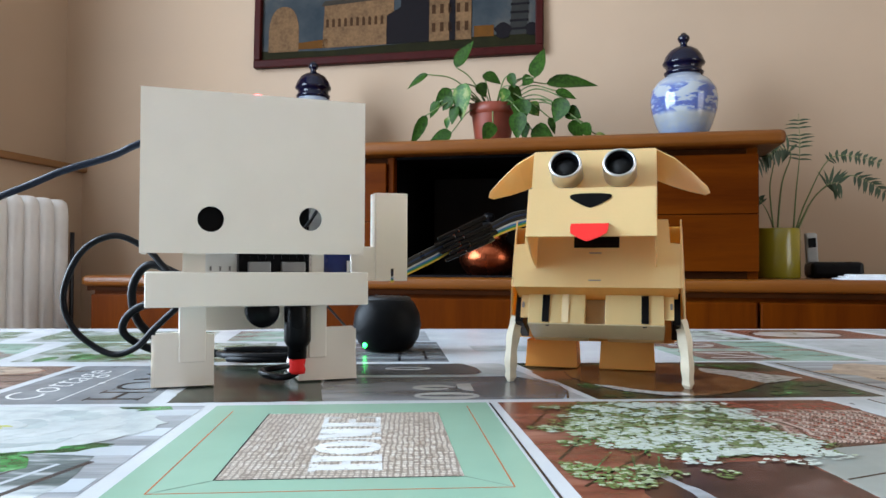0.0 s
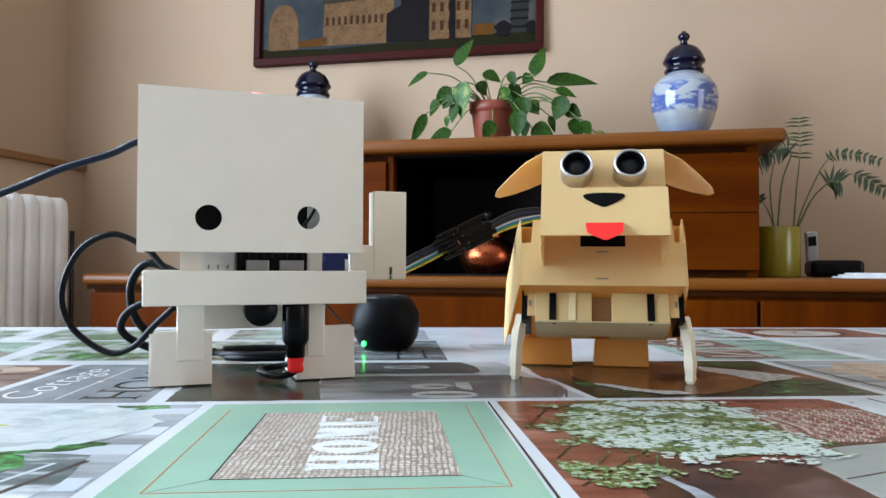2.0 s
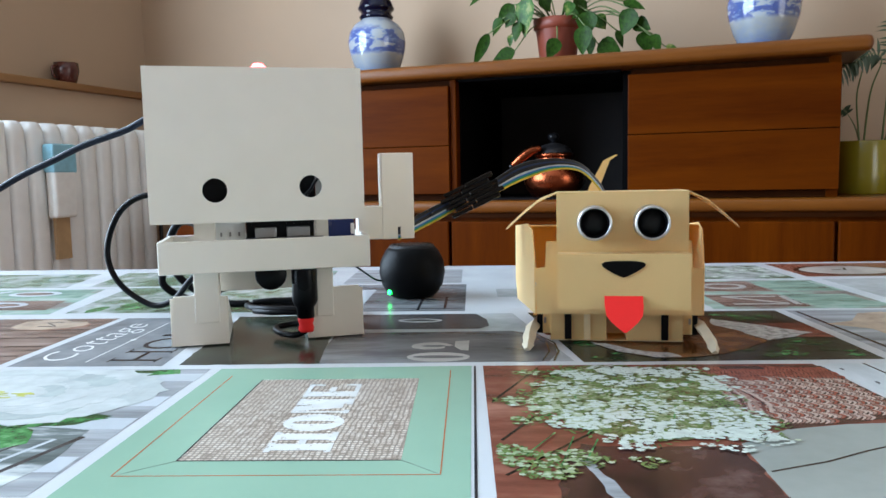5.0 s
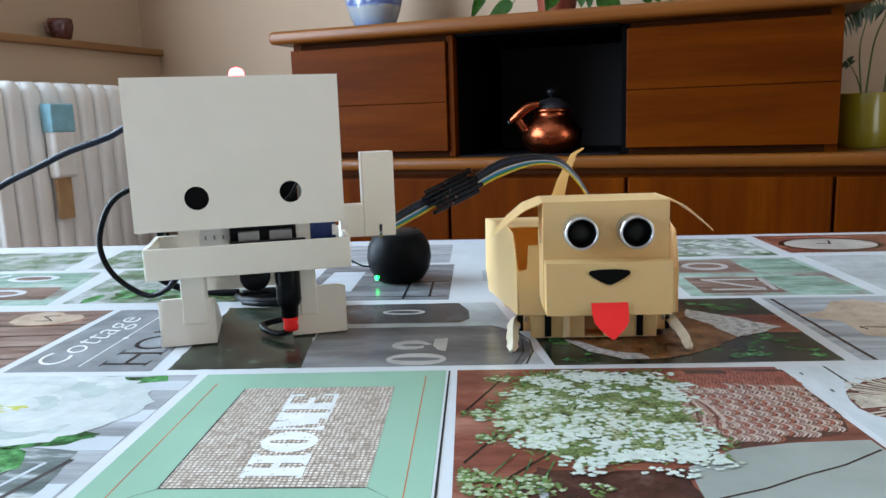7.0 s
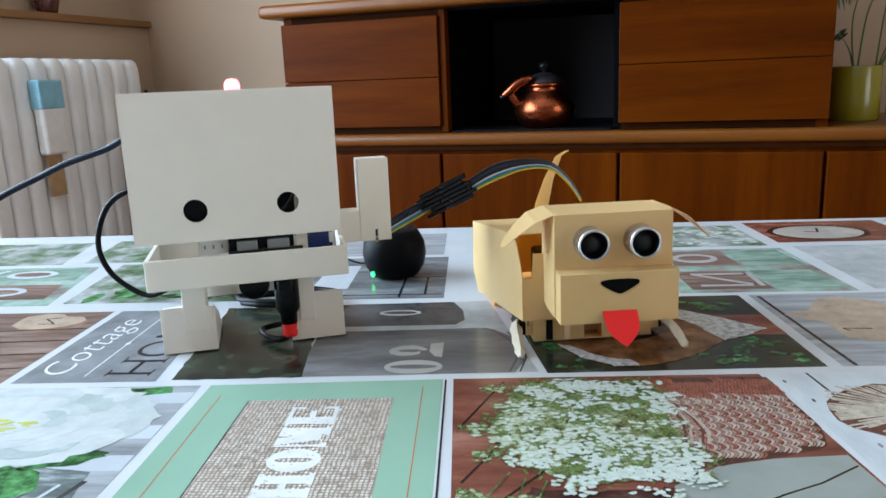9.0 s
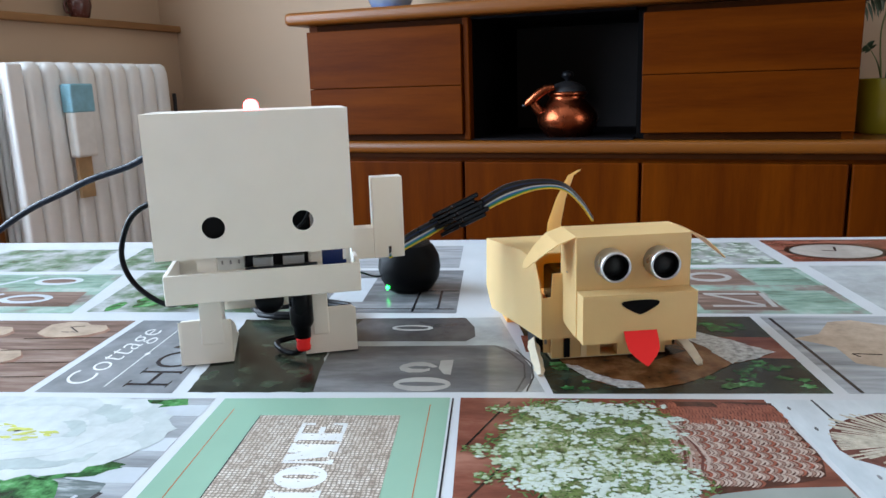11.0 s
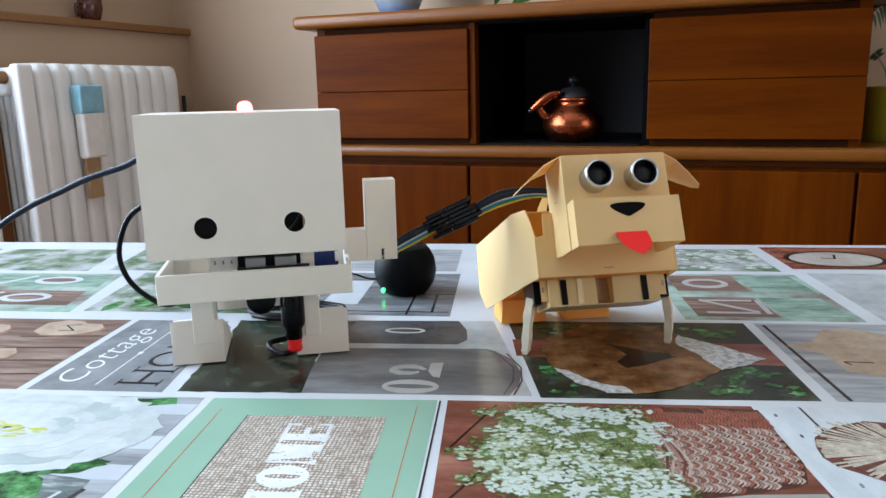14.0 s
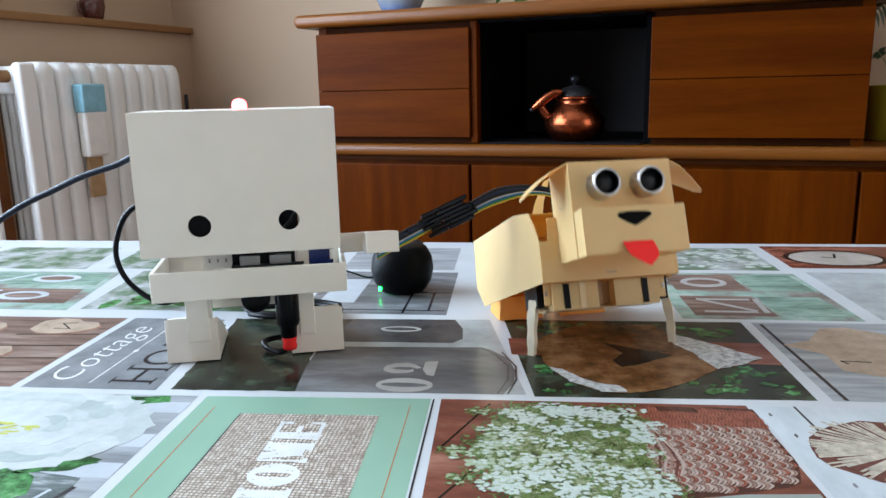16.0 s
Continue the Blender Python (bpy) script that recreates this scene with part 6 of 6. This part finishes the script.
def dog():
    h = HINGE

    def sub(name, bm, mat, parent, label="", m=None):
        bmesh.ops.translate(bm, verts=bm.verts[:], vec=-h) if m is None else None
        mm = None if m is None else pose(-h.x, -h.y, -h.z) @ m
        return part(name, bm, mat, parent, label, mm)

    def sheet(poly, d0, d1, axis):
        return prismed(poly, d0, d1, axis)

    t = 0.0007
    # body: front plate, sides, back and top of folded card
    shell = bmesh.new()
    prism(shell, [(-0.0415, 0.0165), (0.0415, 0.0165), (0.0418, 0.0405), (0.0370, 0.0410), (0.0362, 0.0545), (-0.0362, 0.0545), (-0.0370, 0.0410), (-0.0418, 0.0405)], 0.000, t, "y")
    body = part("body", shell, M_CARD, DOG, "folded card body", pose(*h))
    bmesh_shift = body.data
    bmesh_shift.transform(Matrix.Translation(-h))
    for s in (-1, 1):
        side = [(0.0, 0.0165), (0.045, 0.0135), (0.086, 0.0105), (0.096, 0.024), (0.094, 0.0568), (0.060, 0.0595), (0.030, 0.0620), (0.010, 0.0595), (0.004, 0.0500), (0.0, 0.0405)]
        panel = sheet(side, s * 0.0418, s * (0.0418 + t), "x")
        for v in panel.verts:
            v.co.x += s * v.co.y * (0.17 if s < 0 else 0.06)
        sub("side_panel", panel, M_CARD, body)
    # rear wall and sloping top, as wide as the flaring sides
    wide = lambda q: (-0.0418 - 0.17 * q, 0.0422 + 0.06 * q)
    sub("back_panel", boxed(wide(0.093)[0], wide(0.093)[1], 0.0925, 0.0932, 0.020, 0.0568), M_CARD, body)
    lid = bmesh.new()
    for dz in (0.0, -t):
        lid.faces.new([lid.verts.new(q) for q in ((wide(0.022)[0], 0.022, 0.0612 + dz), (wide(0.022)[1], 0.022, 0.0612 + dz), (wide(0.093)[1], 0.0932, 0.0569 + dz), (wide(0.093)[0], 0.0932, 0.0569 + dz))])
    sub("back_top", lid, M_CARD, body)
    sub("electronics", boxed(-0.022, 0.026, 0.045, 0.085, 0.0176, 0.040, bevel=0.002), M_BLACK, body, "black electronics inside the body")
    sub("belly", boxed(-0.0408, 0.0408, 0.0008, 0.088, 0.0168, 0.0174), M_CARD_UNDER, body, "card belly plate")
    sub("staple", boxed(-0.003, 0.003, -0.0004, 0.0, 0.0352, 0.0357), M_STAPLE, body)
    sub("staple", boxed(-0.003, 0.003, -0.0004, 0.0, 0.0200, 0.0205), M_STAPLE, body)
    sub("mouth_opening", boxed(-0.011, 0.012, -0.0004, 0.0006, 0.0385, 0.0450), M_BLACK, body, "dark slot under the muzzle")
    # leg housings below the body
    for a, b in ((-0.0345, -0.0052), (0.0050, 0.0340)):
        sub("leg_housing", boxed(a, b, 0.0105, 0.040, 0.0008, 0.0167, bevel=0.0004), M_CARD, body, "card servo housing")
    for a in (-0.0253, 0.0247):
        sub("servo_slot", boxed(a - 0.0018, a + 0.0018, 0.0098, 0.0110, 0.0012, 0.0160), M_BLACK, body, "black servo slot")
    sub("tape", boxed(-0.0345, 0.0342, 0.0108, 0.0330, 0.00035, 0.0007), M_TAPE, body, "wide clear tape under the housings")
    sub("tape", boxed(-0.0170, -0.0135, 0.0099, 0.0107, 0.0010, 0.0164), M_TAPE, body, "strip of clear tape")
    sub("gap_board", boxed(-0.0051, 0.0049, 0.0180, 0.0186, 0.0030, 0.0166), M_RAD_TAPE, body, "brown taped strip between the housings")
    for s in (-1, 1):
        sub("leg_tab", boxed(s * 0.0365 - 0.0022, s * 0.0365 + 0.0022, 0.0120, 0.0126, 0.0040, 0.0166), M_CARD, body, "card tab beside the leg")
        sub("staple", boxed(s * 0.0375 - 0.0006, s * 0.0375 + 0.0006, 0.0114, 0.0120, 0.0095, 0.0125), M_STAPLE, body)
        sub("notch", boxed(s * 0.0245 - 0.0009, s * 0.0245 + 0.0009, 0.0125, 0.0138, 0.0002, 0.0008), M_BLACK, body)
        sub("servo", boxed(s * 0.040 - 0.002, s * 0.040 + 0.002, 0.016, 0.040, 0.003, 0.020), M_BLACK, body, "black servo end")
    # head
    W, YF, YB, ZB, ZT = 0.0302, -0.0277, 0.004, 0.0300, 0.0802
    hd = bmesh.new()
    box(hd, -W, W, YF, YF + t, 0.050, ZT)
    box(hd, -W, W, YF + t, YB, ZT - t, ZT)
    head = sub("head", hd, M_CARD, body, "boxy card head")
    for s in (-1, 1):
        cheek = [(YF + 0.0002, 0.0505), (YF + 0.0002, ZT - 0.0004), (YB, ZT - 0.0004), (YB, 0.051), (-0.0005, 0.049), (-0.0005, 0.0275), (-0.010, 0.0264), (YF + 0.0002, 0.0264)]
        sub("staple", boxed(s * W - 0.0006, s * W + 0.0006, -0.0110, -0.0085, 0.0575, 0.0580), M_STAPLE, body)
        sub("cheek", sheet(cheek, s * W - t / 2, s * W + t / 2, "x"), M_CARD, body)
    # muzzle: an open box standing out from the face
    MY, MZ0, MZ1, MW = -0.0391, 0.0262, 0.0519, 0.0300
    mz = bmesh.new()
    box(mz, -MW, MW, MY, MY + t, MZ0, MZ1)
    box(mz, -MW, MW, MY + t, YF + t, MZ1 - t, MZ1)
    box(mz, -MW, -MW + t, MY + t, YF + 0.004, MZ0, MZ1 - t)
    box(mz, MW - t, MW, MY + t, YF + 0.004, MZ0, MZ1 - t)
    sub("muzzle", mz, M_CARD, body, "protruding card muzzle")
    nose = [(-0.0099, 0.0474), (-0.0088, 0.0482), (-0.0050, 0.0487), (0.0000, 0.0488), (0.0050, 0.0487), (0.0088, 0.0482), (0.0099, 0.0474), (0.0096, 0.0463), (0.0075, 0.0447), (0.0040, 0.0427), (0.0012, 0.0414), (0.0000, 0.0411), (-0.0012, 0.0414), (-0.0040, 0.0427), (-0.0075, 0.0447), (-0.0096, 0.0463)]
    sub("nose", sheet(nose, MY - 0.0004, MY + 0.0002, "y"), M_FELT, body, "rounded black paper nose")
    tong = bmesh.new()
    rows = [(0.0325, 0.0087, 0.0), (0.0285, 0.0087, -0.0032), (0.0245, 0.0081, -0.0064), (0.0218, 0.0058, -0.0086), (0.0196, 0.0030, -0.0104), (0.0178, 0.0005, -0.0118)]
    for dy in (0.0, 0.0004):
        vs = [[tong.verts.new((sx * w_, MY - 0.0006 + off + dy, z)) for sx in (-1, 1)] for z, w_, off in rows]
        for a, b in zip(vs, vs[1:]):
            tong.faces.new((a[0], a[1], b[1], b[0]))
    sub("tongue", tong, M_RED, body, "hanging red paper tongue")
    for s in (-1, 1):
        eye = lathe([(0, 0.0), (0.0081, 0.0), (0.0081, 0.0100), (0.0078, 0.0110), (0.0070, 0.0112), (0.0068, 0.0106), (0.0067, 0.0100)], 36)
        e = sub("eye", eye, M_ALU, body, "aluminium ultrasonic sensor can", pose(s * 0.0130, YF, 0.0660, 90, 0, 0))
        part("liner", lathe([(0.00675, 0.0103), (0.0063, 0.0098), (0.0060, 0.0065), (0.0060, 0.0060)], 32), M_BLACK, e)
        part("mesh_disc", lathe([(0.0061, 0.0062), (0.004, 0.0076), (0.0022, 0.0083), (0, 0.0085)], 28), M_MESH, e, "dark mesh dome")
    # drooping ears
    for s in (-1, 1):
        eb = bmesh.new()
        pts = [(0.0, -0.0265, 0.0), (0.0, 0.0035, 0.0), (0.009, 0.0050, -0.0035), (0.017, 0.0000, -0.0095), (0.0240, -0.0080, -0.0160), (0.0256, -0.0135, -0.0180),
               (0.0242, -0.0175, -0.0170), (0.017, -0.0210, -0.0105), (0.009, -0.0240, -0.0040)]
        lo = [eb.verts.new((s * (W + x), y, ZT - 0.0004 + z)) for x, y, z in pts]
        hi = [eb.verts.new((s * (W + x), y, ZT + 0.0002 + z)) for x, y, z in pts]
        for f in ((0, 1, 2, 8), (8, 2, 3, 7), (7, 3, 4, 6), (6, 4, 5)):
            eb.faces.new([lo[i] for i in f])
            eb.faces.new([hi[i] for i in reversed(f)])
        for i in range(9):
            j = (i + 1) % 9
            eb.faces.new((lo[i], lo[j], hi[j], hi[i]))
        bmesh.ops.recalc_face_normals(eb, faces=eb.faces[:])
        sub("ear", eb, M_CARD, body, "drooping card ear")
    # tail
    tb = bmesh.new()
    tp = [(-0.014, 0.089, 0.050, 0.0055), (-0.013, 0.090, 0.066, 0.0045), (-0.008, 0.092, 0.082, 0.0032), (-0.001, 0.093, 0.097, 0.0020), (0.005, 0.093, 0.1005, 0.0010)]
    for dy in (0, 0.0006):
        rows_ = [(tb.verts.new((x - w_, y + dy, z)), tb.verts.new((x + w_, y + dy, z))) for x, y, z, w_ in tp]
        for a, b in zip(rows_, rows_[1:]):
            tb.faces.new((a[0], a[1], b[1], b[0]))
    sub("tail", tb, M_CARD, body, "curved card tail")
    # hind feet stay on the table
    for a, b in ((-0.0470, -0.0155), (-0.0025, 0.0300)):
        part("hind_foot", prismed([(a, 0.0), (b, 0.0), (b - 0.0006, 0.0162), (a + 0.0012, 0.0162)], 0.084, 0.108, "y"), M_CARD_UNDER, DOG, "folded card hind foot")
    # front legs turn on their servos
    legs = []
    for s in (-1, 1):
        pts = [Vector((s * 0.001, 0, 0.0)), Vector((s * 0.003, -0.006, 0.0005)), Vector((s * 0.0045, -0.018, 0.0)), Vector((s * 0.0050, -0.029, -0.002)), Vector((s * 0.0054, -0.0345, -0.0045))]
        leg = part("front_leg", sweep(spline(pts, 5), lambda q: 0.0037 - 0.0008 * q + 0.0003 * math.sin(23 * q) if q < 0.86 else 0.0029 - 0.009 * (q - 0.86), 4), M_STICK, body, "taped wooden front leg", pose(s * HIP.x - h.x, HIP.y - h.y, HIP.z - h.z))
        leg.data.polygons.foreach_set("use_smooth", [False] * len(leg.data.polygons))
        legs.append((s, leg))
    return body, legs


DOG_BODY, DOG_LEGS = dog()


# ---- ribbon cable between the robot and the dog ----
M_CONNECTOR = surface("glossy_black_connector", (0.003, 0.003, 0.004), 0.06, vary=0.2, bumps=0.0, spec=0.3)
WIRE_HUB = (0.016, 0.462, 0.828)


def jumper_cable():
    c = thing("jumper_wires", pose(*WIRE_HUB), "bundle of coloured jumper wires with black connectors", "cable")
    inks = [("yellow", (0.6, 0.42, 0.02)), ("green", (0.03, 0.25, 0.10)), ("blue", (0.03, 0.16, 0.45)), ("pale_grey", (0.55, 0.57, 0.58)), ("black", (0.010, 0.010, 0.012)), ("black", (0.010, 0.010, 0.012)), ("dark_blue", (0.012, 0.03, 0.10)), ("black", (0.010, 0.010, 0.012)), ("black", (0.010, 0.010, 0.012))]
    far = part("dog_side", boxed(0.008, 0.0165, -0.003, 0.003, -0.0005, 0.0085, bevel=0.0012), M_CONNECTOR, c, "black taped end of the ribbon")
    mats = {}
    for i, (nm, col) in enumerate(inks):
        m = mats.setdefault(nm, surface(nm + "_wire_insulation", col, 0.3, vary=0.1, scale=60))
        o = 0.00105 * (i - 4)
        part("wire", sweep(spline([(-0.044, -0.012, -0.022 + o * 0.8), (-0.032, -0.004, -0.0155 + o), (-0.018, 0.0, -0.0085 + o), (-0.004, 0, -0.001 + o * 0.8)], 7), 0.0007, 7), m, c)
        part("wire", sweep(spline([(0.010, 0, 0.001 + o), (0.018, 0.001, 0.0065 + o), (0.032, 0.003, 0.0128 + o * 1.1), (0.050, 0.006, 0.0160 + o * 0.7), (0.066, 0.010, 0.0135 + o * 0.5), (0.077, 0.014, 0.003 + o * 0.4), (0.085, 0.018, -0.010 + o * 0.3)], 7), 0.0007, 7), m, far)
    # single-wire plugs lying side by side, each with its socket half
    for k in range(6):
        z0_ = -0.0085 + 0.0027 * k
        off = (0.0, 0.0035, -0.0015, 0.002, -0.0025, 0.001)[k]
        for a, b, w_ in ((-0.0170, -0.0035, 0.00125), (-0.0030, 0.0150, 0.00145)):
            part("connector", boxed(a + off, b + off, -0.0034 - 0.0006 * (k % 2), 0.0010, z0_ - w_, z0_ + w_, bevel=0.0006), M_CONNECTOR, c, "glossy black plug housing", pose(0, 0, 0.002, 0, -25, 0))
        part("pin", boxed(-0.0036 + off, -0.0029 + off, -0.0020, -0.0008, z0_ - 0.0005, z0_ + 0.0005), M_USB, c, "", pose(0, 0, 0.002, 0, -25, 0))
    return c, far


WIRES, WIRES_FAR = jumper_cable()


# ---- movement ----
CYCLE = [(0.0, 1), (0.5, 1), (0.6, 0.55), (0.7, 0.03), (0.8, 0), (1.6, 0), (1.65, 0.5), (1.7, 1), (2.4, 1), (2.5, 0.8), (2.6, 0.15), (2.7, 0), (3.5, 0), (3.6, 0.4), (3.65, 0.75), (3.7, 1), (4.5, 1), (4.6, 0.5), (4.7, 0), (5.5, 0),
         (5.6, 0.5), (5.7, 1), (6.5, 1), (6.6, 0.5), (6.7, 0), (7.5, 0), (7.6, 0.2), (7.7, 0.8), (7.8, 1), (8.5, 1), (8.6, 0.5), (8.7, 0), (9.5, 0), (9.6, 0.4), (9.7, 0.9), (9.8, 1), (10.5, 1), (10.6, 0.5), (10.7, 0),
         (11.5, 0), (11.6, 0.5), (11.7, 1), (12.5, 1), (12.6, 0.5), (12.7, 0), (13.5, 0), (13.55, 0.35), (13.6, 0.7), (13.7, 1), (14.4, 1), (14.5, 0.7), (14.55, 0.3), (14.6, 0), (14.9, 0), (15.0, 0.12), (15.1, 0.7), (15.2, 1), (15.9, 1), (16.0, 0.85)]
PITCH_UP = 23.7
PLACES = [(0.0, 0.074, 0.380, -17.4), (0.5, 0.074, 0.380, -17.4), (0.7, 0.0761, 0.3833, -15.1), (1.6, 0.0761, 0.3833, -15.1), (1.8, 0.081, 0.386, -12), (2.4, 0.081, 0.386, -12), (2.7, 0.0865, 0.391, -8.2),
          (3.5, 0.0865, 0.391, -8.2), (3.8, 0.090, 0.392, -6.5), (4.5, 0.090, 0.392, -6.5), (5.7, 0.098, 0.394, -2), (6.5, 0.098, 0.394, -2), (6.7, 0.097, 0.396, 2), (7.5, 0.097, 0.396, 2), (7.8, 0.1015, 0.399, 7),
          (8.5, 0.1015, 0.399, 7), (8.7, 0.1029, 0.4015, 8.5), (9.5, 0.1029, 0.4015, 8.5), (11.7, 0.1103, 0.4082, 13), (12.5, 0.1103, 0.4082, 13), (12.7, 0.113, 0.412, 15), (13.5, 0.113, 0.412, 15),
          (13.7, 0.1145, 0.416, 16), (14.4, 0.1145, 0.416, 16), (14.6, 0.117, 0.420, 17.5), (14.9, 0.117, 0.420, 17.5), (15.2, 0.119, 0.424, 19), (16.0, 0.119, 0.424, 19)]
ARM = [(0.0, 0, 0), (3.0, 0, 0), (3.1, 0, 0), (3.2, 25, 0), (3.3, 55, 0), (3.4, 25, 0), (3.5, 0, 0), (14.9, 0, 0), (15.0, 20, 0), (15.1, 70, 0), (15.2, 80, 0), (16.0, 80, 0)]


def motions():
    walk(DOG, [(t, pose(x, y, 0.7506, 0, 0, a)) for t, x, y, a in PLACES])
    walk(DOG_BODY, [(t, Matrix.Translation(HINGE) @ pose(0, 0, 0, -PITCH_UP * u, 0, 0)) for t, u in CYCLE])
    for s, leg in DOG_LEGS:
        walk(leg, [(t, pose(s * HIP.x - HINGE.x, HIP.y - HINGE.y, HIP.z - HINGE.z, 5 + u * 102, 0, 0)) for t, u in CYCLE])
    walk(WIRES_FAR, [(t, pose(0, 0, 0, 0, -2 + 3 * u, 0)) for t, u in CYCLE])
    walk(ROBOT_ARM, [(t, pose(*ARM_PIVOT, a, 0, 0)) for t, a, b in ARM])


motions()
